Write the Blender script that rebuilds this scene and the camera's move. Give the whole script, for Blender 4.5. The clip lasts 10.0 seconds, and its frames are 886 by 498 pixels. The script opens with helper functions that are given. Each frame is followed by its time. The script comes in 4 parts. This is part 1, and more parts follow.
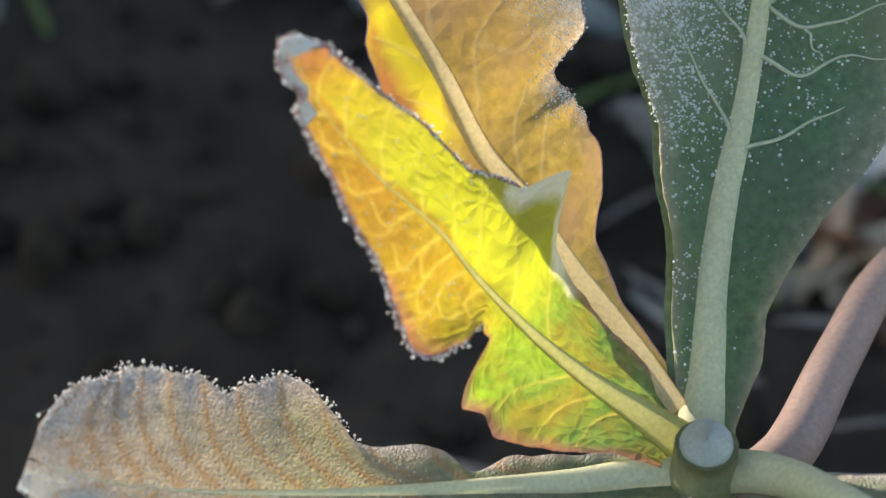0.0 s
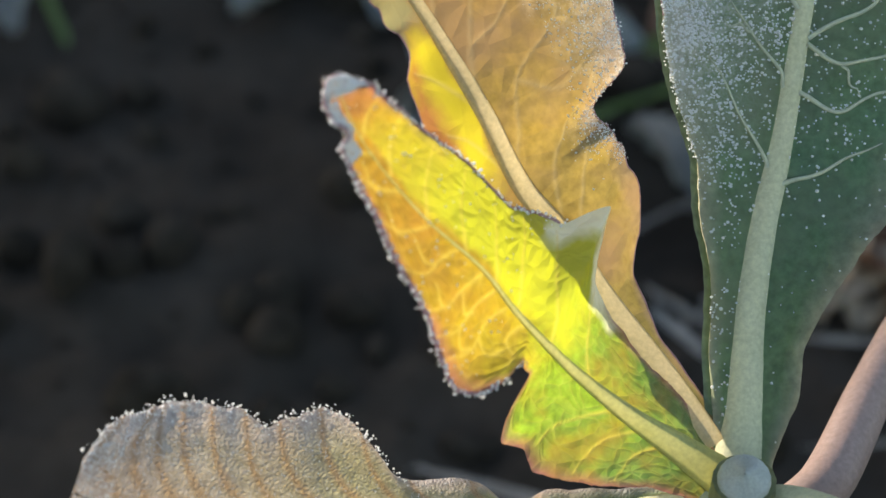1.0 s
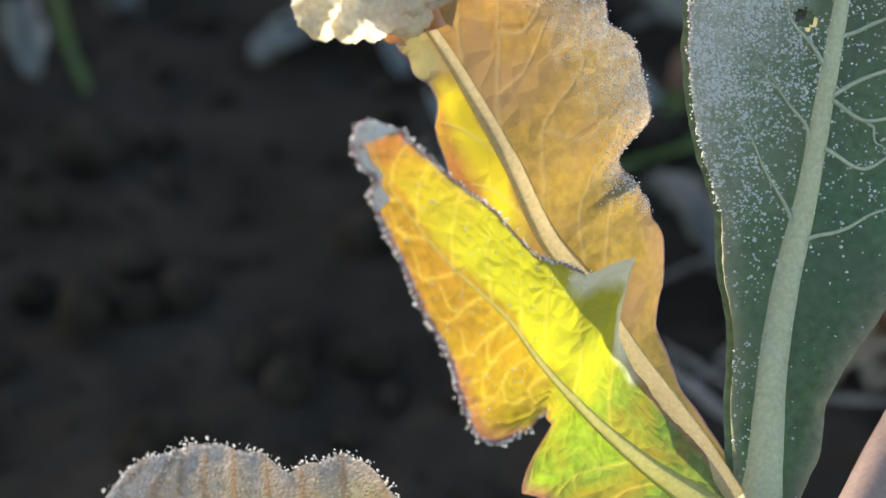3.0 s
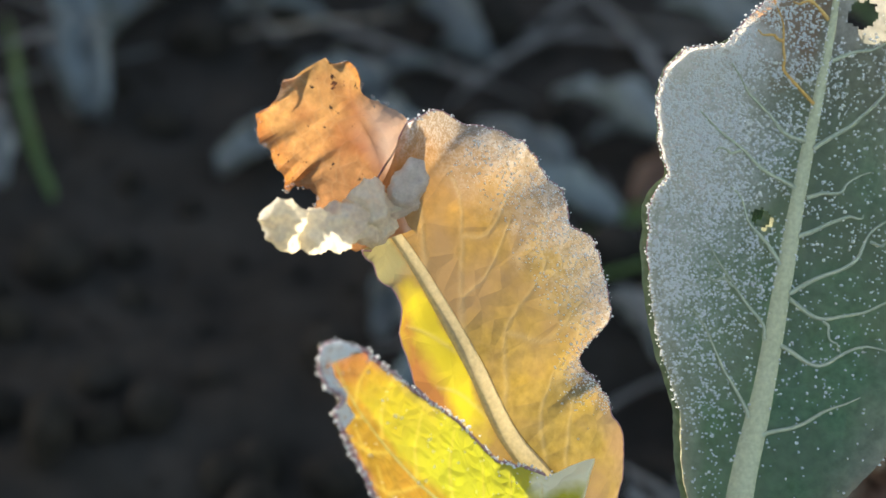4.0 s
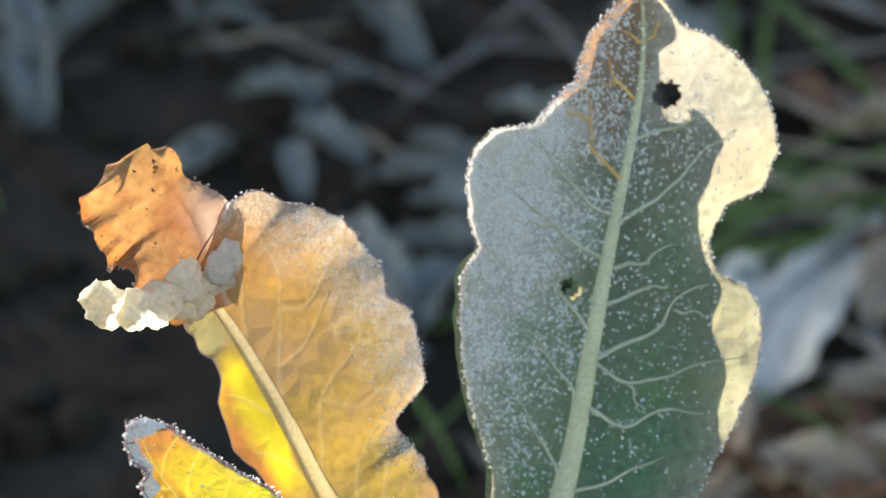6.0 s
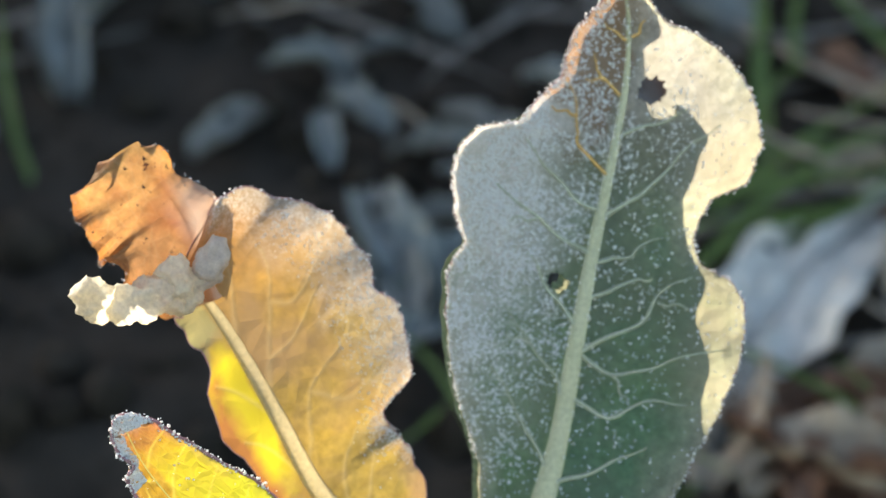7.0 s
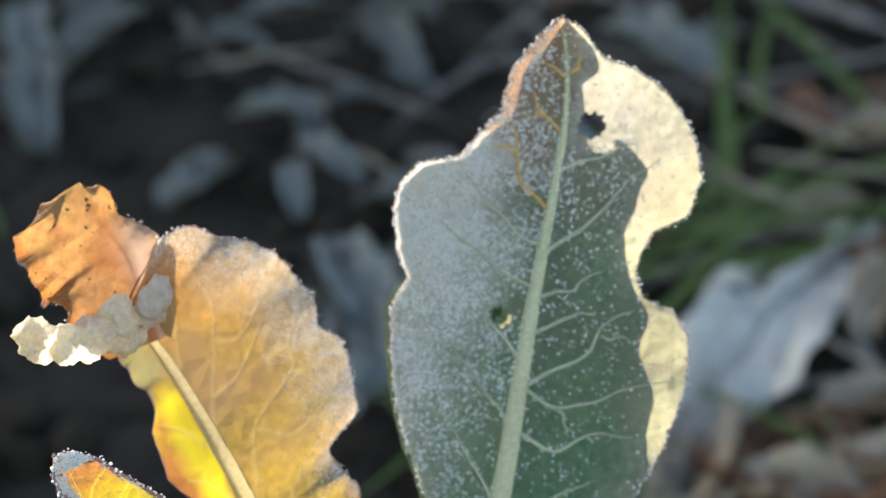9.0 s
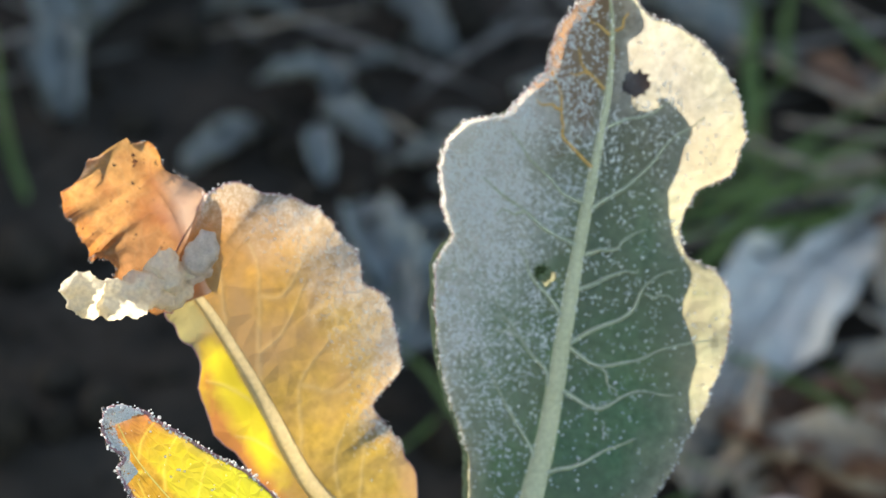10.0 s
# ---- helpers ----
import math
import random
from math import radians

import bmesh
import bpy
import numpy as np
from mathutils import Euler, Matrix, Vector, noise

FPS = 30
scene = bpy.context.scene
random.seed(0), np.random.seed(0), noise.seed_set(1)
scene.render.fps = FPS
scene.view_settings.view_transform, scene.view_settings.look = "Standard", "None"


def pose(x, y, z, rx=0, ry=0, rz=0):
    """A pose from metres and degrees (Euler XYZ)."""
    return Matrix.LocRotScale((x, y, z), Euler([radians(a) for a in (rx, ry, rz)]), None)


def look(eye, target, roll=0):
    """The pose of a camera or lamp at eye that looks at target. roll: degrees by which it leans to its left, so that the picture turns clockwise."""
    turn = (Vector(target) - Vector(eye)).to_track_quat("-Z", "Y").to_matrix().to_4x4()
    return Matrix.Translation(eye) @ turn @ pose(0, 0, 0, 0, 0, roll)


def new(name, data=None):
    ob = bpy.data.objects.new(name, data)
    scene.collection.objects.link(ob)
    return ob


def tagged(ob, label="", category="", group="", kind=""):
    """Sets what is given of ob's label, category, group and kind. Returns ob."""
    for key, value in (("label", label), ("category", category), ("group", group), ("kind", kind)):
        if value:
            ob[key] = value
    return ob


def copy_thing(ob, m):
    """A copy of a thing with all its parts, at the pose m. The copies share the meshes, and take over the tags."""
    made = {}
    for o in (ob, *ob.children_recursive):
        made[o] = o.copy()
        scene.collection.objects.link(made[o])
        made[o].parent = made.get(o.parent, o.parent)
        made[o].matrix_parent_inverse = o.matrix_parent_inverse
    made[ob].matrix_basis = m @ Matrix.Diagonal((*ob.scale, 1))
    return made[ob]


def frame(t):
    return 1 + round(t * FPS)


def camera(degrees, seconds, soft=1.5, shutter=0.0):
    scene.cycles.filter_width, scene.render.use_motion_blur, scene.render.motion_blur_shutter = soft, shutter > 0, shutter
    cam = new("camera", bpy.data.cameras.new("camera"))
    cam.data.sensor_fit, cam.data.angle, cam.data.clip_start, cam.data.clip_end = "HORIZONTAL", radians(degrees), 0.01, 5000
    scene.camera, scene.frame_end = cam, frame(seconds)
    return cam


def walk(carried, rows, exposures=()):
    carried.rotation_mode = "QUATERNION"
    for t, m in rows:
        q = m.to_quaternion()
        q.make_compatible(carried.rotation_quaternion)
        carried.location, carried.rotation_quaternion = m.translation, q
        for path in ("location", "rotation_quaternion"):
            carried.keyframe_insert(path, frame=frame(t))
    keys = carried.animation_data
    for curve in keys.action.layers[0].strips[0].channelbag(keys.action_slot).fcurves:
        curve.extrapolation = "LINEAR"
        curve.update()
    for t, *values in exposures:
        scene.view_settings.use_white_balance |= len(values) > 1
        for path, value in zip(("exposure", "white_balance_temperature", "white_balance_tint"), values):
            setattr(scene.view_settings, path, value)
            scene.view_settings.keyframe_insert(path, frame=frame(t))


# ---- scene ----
cam = camera(25, 10.0)
# one fixed focus between the front leaf and the two tall leaves, wide aperture
cam.data.dof.use_dof = True
cam.data.dof.focus_distance = 0.400
cam.data.dof.aperture_fstop = 11.5

PATH = [
    (0, (-0.025, 0.026, 0.357), (-0.113, 1.65, -0.807), -0.7),
    (0.5, (-0.029, 0.028, 0.365), (-0.118, 1.645, -0.809), -0.8),
    (1, (-0.032, 0.028, 0.364), (-0.124, 1.651, -0.801), -0.5),
    (1.5, (-0.035, 0.029, 0.364), (-0.127, 1.652, -0.801), -0.0),
    (2, (-0.036, 0.025, 0.361), (-0.133, 1.663, -0.783), 0.1),
    (3.3, (-0.035, 0.028, 0.366), (-0.134, 1.683, -0.753), 0.6),
    (3.5, (-0.035, 0.031, 0.375), (-0.122, 1.687, -0.743), 0.6),
    (4, (-0.036, 0.037, 0.393), (-0.104, 1.719, -0.688), 1.3),
    (4.5, (-0.024, 0.04, 0.411), (-0.109, 1.692, -0.714), 1.4),
    (5, (-0.007, 0.04, 0.426), (-0.072, 1.7, -0.688), 2.2),
    (5.5, (0.004, 0.033, 0.423), (-0.062, 1.713, -0.661), 1.7),
    (5.7, (0.003, 0.031, 0.423), (-0.063, 1.706, -0.667), 1.3),
    (7, (0.021, 0.031, 0.437), (-0.119, 1.663, -0.711), -0.2),
    (7.5, (0.022, 0.029, 0.433), (-0.112, 1.677, -0.69), -0.4),
    (8, (0.022, 0.032, 0.437), (-0.1, 1.673, -0.699), -0.1),
    (8.5, (0.034, 0.031, 0.439), (-0.118, 1.678, -0.685), -0.9),
    (9, (0.031, 0.027, 0.435), (-0.098, 1.691, -0.667), -0.8),
    (9.5, (0.034, 0.027, 0.434), (-0.13, 1.676, -0.685), -1.3),
    (10, (0.024, 0.024, 0.433), (-0.116, 1.672, -0.693), -0.8),
]
walk(cam, [(t, look(eye, target, roll)) for t, eye, target, roll in PATH], exposures=((0.0, 1.25, 7050.0, 11.0), (3.5, 1.32, 7050.0, 11.0), (6.0, 1.5, 7050.0, 11.0), (10.0, 1.5, 7050.0, 11.0)))

# ---- daylight: a low winter sun behind the plant, clear sky
SUN_ELEV, SUN_AZ = 13.0, -50.0     # azimuth: degrees from +y towards +x
world = bpy.data.worlds.new("winter_sky")
scene.world = world
world.use_nodes = True
wn = world.node_tree
sky = wn.nodes.new("ShaderNodeTexSky")
sky.sky_type, sky.sun_disc = "NISHITA", False
sky.sun_elevation, sky.sun_rotation = radians(SUN_ELEV), radians(SUN_AZ)
wn.links.new(sky.outputs[0], wn.nodes["Background"].inputs[0])
wn.nodes["Background"].inputs[1].default_value = 0.15
sun = new("sun", bpy.data.lights.new("sun", "SUN"))
sun.data.energy, sun.data.angle, sun.data.color = 4.2, radians(0.5), (1.0, 0.94, 0.86)
SUN_WAY = Vector((math.sin(radians(SUN_AZ)) * math.cos(radians(SUN_ELEV)), math.cos(radians(SUN_AZ)) * math.cos(radians(SUN_ELEV)), math.sin(radians(SUN_ELEV))))
sun.matrix_world = look(SUN_WAY * 3, (0, 0, 0))

# ---- materials ----
def nodes_of(name):
    m = bpy.data.materials.new(name)
    m.use_nodes = True
    nt = m.node_tree
    nt.nodes.clear()
    return m, nt


def nd(nt, kind, ins=(), **props):
    n = nt.nodes.new(kind)
    for k, v in props.items():
        if k == "operation":
            n.operation = v
        elif k == "blend_type":
            n.blend_type = v
        elif k == "data_type":
            n.data_type = v
        elif k == "feature":
            n.feature = v
    for k, v in dict(ins).items():
        if isinstance(v, bpy.types.NodeSocket):
            nt.links.new(v, n.inputs[k])
        else:
            n.inputs[k].default_value = v
    return n


def mth(nt, op, a, b=0.0, c=0.0):
    return nd(nt, "ShaderNodeMath", {0: a, 1: b, 2: c}, operation=op).outputs[0]


def col(c):
    return (*c, 1.0)


def mixc(nt, fac, a, b, blend="MIX"):
    n = nd(nt, "ShaderNodeMix", {0: fac}, data_type="RGBA", blend_type=blend)
    for k, v in ((6, a), (7, b)):
        if isinstance(v, bpy.types.NodeSocket):
            nt.links.new(v, n.inputs[k])
        else:
            n.inputs[k].default_value = col(v)
    return n.outputs[2]


def ramp(nt, fac, stops):
    n = nd(nt, "ShaderNodeValToRGB", {0: fac})
    els = n.color_ramp.elements
    while len(els) < len(stops):
        els.new(0.5)
    for e, (p, c) in zip(els, stops):
        e.position, e.color = p, col(c)
    return n.outputs[0]


def tex(nt, scale, vec, detail=3.0, rough=0.55):
    return nd(nt, "ShaderNodeTexNoise", {"Vector": vec, "Scale": scale, "Detail": detail, "Roughness": rough}).outputs[0]


def sheet_shader(nt, colour, through_colour, share, rough, height, strength, dist):
    """A thin plant sheet: glossy-diffuse front mixed with light let through."""
    bump = nd(nt, "ShaderNodeBump", {"Height": height, "Strength": strength, "Distance": dist}).outputs[0]
    p = nd(nt, "ShaderNodeBsdfPrincipled", {"Base Color": colour, "Roughness": rough, "Normal": bump, "Specular IOR Level": 0.35})
    tr = nd(nt, "ShaderNodeBsdfTranslucent", {"Color": through_colour, "Normal": bump})
    mx = nd(nt, "ShaderNodeMixShader", {0: share, 1: p.outputs[0], 2: tr.outputs[0]})
    nd(nt, "ShaderNodeOutputMaterial", {0: mx.outputs[0]})


def leaf_material(name, along, lit_along, margin, margin_lit, margin_from, share=0.5, cell=260.0, spots=None, net=0.25, mottle=0.35, stretch=None, relief=0.6, hoar_sun_tints=(), blotch=None, bright_veins=None, lines=None):
    """along / lit_along: colours from the foot to the tip, for reflected and let-through light."""
    m, nt = nodes_of(name)
    uvn = nt.nodes.new("ShaderNodeUVMap")
    sep = nd(nt, "ShaderNodeSeparateXYZ", {0: uvn.outputs[0]})
    obj = nt.nodes.new("ShaderNodeTexCoord").outputs["Object"]
    n1 = tex(nt, 70, obj, 4)
    n2 = tex(nt, 480, obj, 3)
    u = mth(nt, "ADD", sep.outputs[0], mth(nt, "MULTIPLY", mth(nt, "SUBTRACT", n1, 0.5), 0.22))
    av = mth(nt, "ABSOLUTE", mth(nt, "MULTIPLY_ADD", sep.outputs[1], 2.0, -1.0))
    av = mth(nt, "ADD", av, mth(nt, "MULTIPLY", mth(nt, "SUBTRACT", n1, 0.5), 0.3))
    mask = nd(nt, "ShaderNodeMapRange", {"Value": av, "From Min": margin_from, "From Max": 1.02}).outputs[0]
    c, t = ramp(nt, u, along), ramp(nt, u, lit_along)
    c, t = mixc(nt, mask, c, margin), mixc(nt, mask, t, margin_lit)
    where = obj
    if stretch:
        where = nd(nt, "ShaderNodeVectorMath", {0: uvn.outputs[0], 1: (stretch[0] / cell, stretch[1] / cell, 1.0)}, operation="MULTIPLY").outputs[0]
        wob = nd(nt, "ShaderNodeTexNoise", {"Vector": obj, "Scale": 150.0}).outputs[1]
        where = nd(nt, "ShaderNodeVectorMath", {0: wob, 1: (0.9 / cell, 0.9 / cell, 0.0), 2: where}, operation="MULTIPLY_ADD").outputs[0]
    vor = nd(nt, "ShaderNodeTexVoronoi", {"Vector": where, "Scale": cell, "Randomness": 1.0}, feature="DISTANCE_TO_EDGE").outputs[0]
    vein = nd(nt, "ShaderNodeMapRange", {"Value": vor, "From Min": 0.0, "From Max": 0.10, "To Min": 1.0, "To Max": 0.0}).outputs[0]
    vor2 = nd(nt, "ShaderNodeTexVoronoi", {"Vector": where, "Scale": cell * 3.3}, feature="DISTANCE_TO_EDGE").outputs[0]
    vein2 = nd(nt, "ShaderNodeMapRange", {"Value": vor2, "From Min": 0.0, "From Max": 0.12, "To Min": 1.0, "To Max": 0.0}).outputs[0]
    veins = mth(nt, "MAXIMUM", vein, mth(nt, "MULTIPLY", vein2, 0.22))
    pale = mixc(nt, 1.0, c, (0.62, 0.60, 0.36), "SCREEN")
    c = mixc(nt, mth(nt, "MULTIPLY", veins, net), c, pale)
    dark = bright_veins or mixc(nt, 1.0, t, (0.80, 0.62, 0.45), "MULTIPLY")
    t = mixc(nt, mth(nt, "MULTIPLY", veins, net * 1.6), t, dark)
    line = None
    if lines:
        at = nt.nodes.new("ShaderNodeAttribute")
        at.attribute_name = "vein_line"
        line = at.outputs["Fac"]
    mo = nd(nt, "ShaderNodeMapRange", {"Value": n2, "From Min": 0.3, "From Max": 0.75, "To Min": 1.0 - mottle, "To Max": 1.1}).outputs[0]
    moc = nd(nt, "ShaderNodeCombineColor", {0: mo, 1: mo, 2: mo}).outputs[0]
    c, t = mixc(nt, 1.0, c, moc, "MULTIPLY"), mixc(nt, 1.0, t, moc, "MULTIPLY")
    if spots:
        sp = nd(nt, "ShaderNodeMapRange", {"Value": tex(nt, spots[0], obj, 2), "From Min": spots[1], "From Max": spots[1] + 0.06}).outputs[0]
        c, t = mixc(nt, sp, c, spots[2]), mixc(nt, sp, t, spots[2])
    if blotch:
        bl = nd(nt, "ShaderNodeMapRange", {"Value": mth(nt, "ADD", mth(nt, "MULTIPLY", tex(nt, blotch[0], obj, 3), 0.75), mth(nt, "MULTIPLY", n1, 0.25)), "From Min": 0.44, "From Max": 0.62, "To Max": blotch[3]}).outputs[0]
        c, t = mixc(nt, bl, c, blotch[1]), mixc(nt, bl, t, blotch[2])
    fine = tex(nt, 2200, obj, 2)
    # frost patches; those with own colours also tint tissue or paint sunlit areas
    for u0, u1, v0, v1, amount, *own in hoar_sun_tints:
        a = nd(nt, "ShaderNodeMapRange", {"Value": u, "From Min": u0, "From Max": u1}).outputs[0]
        b = nd(nt, "ShaderNodeMapRange", {"Value": mth(nt, "ADD", sep.outputs[1], mth(nt, "MULTIPLY", mth(nt, "SUBTRACT", n1, 0.5), 0.3)), "From Min": v0, "From Max": v1}).outputs[0]
        g = nd(nt, "ShaderNodeMapRange", {"Value": mth(nt, "ADD", fine, mth(nt, "MULTIPLY", n2, 0.6)), "From Min": 0.72, "From Max": 0.95}).outputs[0]
        h = mth(nt, "MULTIPLY", mth(nt, "MULTIPLY", a, b), mth(nt, "MULTIPLY_ADD", g, amount, amount * 0.25))
        if own:
            h = mth(nt, "MULTIPLY", mth(nt, "MULTIPLY", a, b), amount)
            if len(own) > 4:
                h = mth(nt, "MULTIPLY", h, mth(nt, "MULTIPLY_ADD", g, 1.0 - own[4], own[4]))
            if len(own) > 2:
                h = mth(nt, "MULTIPLY", h, nd(nt, "ShaderNodeMapRange", {"Value": u, "From Min": own[2], "From Max": own[3]}).outputs[0])
        c, t = mixc(nt, h, c, own[0] if own else (0.88, 0.82, 0.78)), mixc(nt, h, t, own[1] if own else (0.62, 0.58, 0.48))
    if line:
        c, t = mixc(nt, mth(nt, "MULTIPLY", line, lines[2]), c, lines[0]), mixc(nt, mth(nt, "MULTIPLY", line, lines[2]), t, lines[1])
    puff = nd(nt, "ShaderNodeMapRange", {"Value": vor, "From Min": 0.0, "From Max": 0.35}).outputs[0]
    high = mth(nt, "ADD", puff, mth(nt, "MULTIPLY", n2, 0.5))
    if line:
        high = mth(nt, "SUBTRACT", high, mth(nt, "MULTIPLY", line, 0.45))
    sheet_shader(nt, c, t, share, 0.5, high, relief, 0.0006)
    return m


def plain_material(name, a, b, scale, rough=0.6, bump=0.3, dist=0.001, share=0.0, lit=None, spec=0.3):
    m, nt = nodes_of(name)
    obj = nt.nodes.new("ShaderNodeTexCoord").outputs["Object"]
    rnd = nt.nodes.new("ShaderNodeObjectInfo").outputs["Random"]
    n1, n2 = tex(nt, scale, obj, 5), tex(nt, scale * 7, obj, 3)
    f = mth(nt, "ADD", mth(nt, "MULTIPLY", n1, 1.5), mth(nt, "MULTIPLY_ADD", rnd, 0.5, -0.5))
    c = mixc(nt, f, a, b)
    v = mth(nt, "MULTIPLY_ADD", n2, 0.6, 0.68)
    c = mixc(nt, 1.0, c, nd(nt, "ShaderNodeCombineColor", {0: v, 1: v, 2: v}).outputs[0], "MULTIPLY")
    h = mth(nt, "ADD", n1, mth(nt, "MULTIPLY", n2, 0.4))
    if share:
        t = mixc(nt, 1.0, c, lit or (1.0, 0.9, 0.7), "MULTIPLY")
        sheet_shader(nt, c, t, share, rough, h, bump, dist)
    else:
        bp = nd(nt, "ShaderNodeBump", {"Height": h, "Strength": bump, "Distance": dist}).outputs[0]
        p = nd(nt, "ShaderNodeBsdfPrincipled", {"Base Color": c, "Roughness": rough, "Normal": bp, "Specular IOR Level": spec})
        nd(nt, "ShaderNodeOutputMaterial", {0: p.outputs[0]})
    return m


def ice_material(name, colour, clear, rough):
    m, nt = nodes_of(name)
    p = nd(nt, "ShaderNodeBsdfPrincipled", {"Base Color": col(colour), "Roughness": rough, "IOR": 1.31, "Transmission Weight": clear, "Specular IOR Level": 0.6})
    nd(nt, "ShaderNodeOutputMaterial", {0: p.outputs[0]})
    return m


M_GREEN = leaf_material("green_leaf", [(0.0, (0.20, 0.28, 0.14)), (0.40, (0.150, 0.285, 0.175)), (0.60, (0.190, 0.285, 0.200)), (0.76, (0.30, 0.25, 0.20)), (1.0, (0.40, 0.24, 0.17))],
                        [(0.0, (0.25, 0.40, 0.10)), (0.45, (0.60, 0.76, 0.24)), (0.60, (0.86, 0.88, 0.46)), (0.70, (0.98, 0.95, 0.74)), (0.86, (0.98, 0.92, 0.72)), (1.0, (0.85, 0.55, 0.30))],
                        (0.42, 0.39, 0.31), (0.95, 0.94, 0.60), 0.62, share=0.45, cell=210, net=0.08, relief=0.25,
                        hoar_sun_tints=((0.34, 0.56, 0.46, 0.16, 1.0), (0.46, 0.60, 0.44, 0.14, 1.0, (0.98, 0.89, 0.86), (0.80, 0.72, 0.66), 0.80, 0.71, 0.58), (0.72, 0.8, 0.45, 0.55, 0.4), (0.70, 0.75, 0.50, 0.46, 0.85, (0.34, 0.24, 0.185), (0.62, 0.32, 0.13))),
                        blotch=(45, (0.16, 0.20, 0.14), (0.80, 0.68, 0.46), 0.7))
# second patch paints the backlit glow left of the midrib as brighter yellow
M_ORANGE = leaf_material("orange_leaf", [(0.0, (0.20, 0.19, 0.09)), (0.35, (0.38, 0.27, 0.09)), (0.7, (0.44, 0.28, 0.10)), (1.0, (0.44, 0.22, 0.08))],
                         [(0.0, (0.30, 0.24, 0.05)), (0.4, (0.54, 0.36, 0.06)), (0.6, (0.66, 0.42, 0.05)), (0.8, (0.66, 0.36, 0.05)), (1.0, (0.60, 0.24, 0.05))],
                         (0.44, 0.34, 0.24), (0.50, 0.31, 0.13), 0.74, share=0.36, cell=170, net=0.05, relief=0.4,
                         hoar_sun_tints=((0.40, 0.52, 0.76, 1.0, 0.6), (0.46, 0.52, 0.44, 0.38, 0.85, (0.48, 0.40, 0.04), (0.92, 0.76, 0.02), 0.72, 0.66), (0.40, 0.46, 0.24, 0.10, 0.9, (0.36, 0.14, 0.06), (0.50, 0.16, 0.05), 0.70, 0.62), (0.70, 0.74, 0.46, 0.36, 0.85, (0.46, 0.42, 0.22), (0.44, 0.38, 0.14))),
                         blotch=(48, (0.40, 0.27, 0.15), (0.44, 0.25, 0.09), 0.85), lines=((0.56, 0.46, 0.30), (0.66, 0.48, 0.18), 0.32))
# last patch paints sunlight onto the right-hand tip, which the orange leaf shades
M_NEAR = leaf_material("yellow_leaf", [(0.0, (0.16, 0.23, 0.11)), (0.28, (0.22, 0.30, 0.08)), (0.45, (0.44, 0.33, 0.04)), (0.8, (0.46, 0.27, 0.05)), (1.0, (0.36, 0.14, 0.10))],
                       [(0.0, (0.20, 0.34, 0.09)), (0.20, (0.24, 0.44, 0.04)), (0.34, (0.46, 0.70, 0.04)), (0.44, (0.62, 0.47, 0.02)), (0.62, (0.60, 0.38, 0.02)), (0.84, (0.56, 0.26, 0.03)), (1.0, (0.42, 0.14, 0.10))],
                       (0.38, 0.16, 0.20), (0.44, 0.13, 0.13), 0.80, share=0.42, cell=1.0, net=0.10, stretch=(34.0, 12.0), relief=0.5, bright_veins=(0.9, 0.66, 0.08),
                       hoar_sun_tints=((0.92, 0.98, -1.0, -0.5, 0.8), (0.30, 0.38, 0.50, 0.56, 0.85, (0.46, 0.44, 0.05), (0.70, 0.74, 0.03), 0.88, 0.60), (0.28, 0.33, 0.84, 0.92, 0.95, (0.90, 0.89, 0.70), (0.98, 0.96, 0.70), 0.47, 0.43)), blotch=(90, (0.40, 0.24, 0.05), (0.56, 0.25, 0.03), 0.5), lines=((0.62, 0.48, 0.12), (0.95, 0.74, 0.12), 0.5))
# second patch: pale frost near the tip, with the sunlight on it painted in
M_LOWER = leaf_material("grey_leaf", [(0.0, (0.15, 0.24, 0.13)), (0.30, (0.30, 0.33, 0.22)), (0.6, (0.52, 0.44, 0.31)), (1.0, (0.60, 0.47, 0.40))],
                        [(0.0, (0.20, 0.36, 0.08)), (0.5, (0.60, 0.52, 0.18)), (1.0, (0.72, 0.46, 0.26))],
                        (0.66, 0.57, 0.56), (0.70, 0.54, 0.48), 0.60, share=0.35, cell=1100, net=0.03, relief=0.45, hoar_sun_tints=((0.4, 0.7, -1.0, -0.5, 0.3), (0.80, 0.90, 0.46, 0.36, 0.9, (0.85, 0.78, 0.66), (0.85, 0.74, 0.52))), blotch=(60, (0.50, 0.36, 0.24), (0.60, 0.38, 0.16), 0.5), lines=((0.42, 0.25, 0.13), (0.56, 0.32, 0.12), 0.7))
# dark and nearly opaque, for the unseen leaf added to block the sun
M_BACK = leaf_material("shading_leaf", [(0.0, (0.12, 0.18, 0.10)), (0.5, (0.07, 0.12, 0.09)), (1.0, (0.14, 0.14, 0.11))],
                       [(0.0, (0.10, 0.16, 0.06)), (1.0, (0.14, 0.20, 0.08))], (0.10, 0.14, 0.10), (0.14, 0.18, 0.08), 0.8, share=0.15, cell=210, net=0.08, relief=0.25)
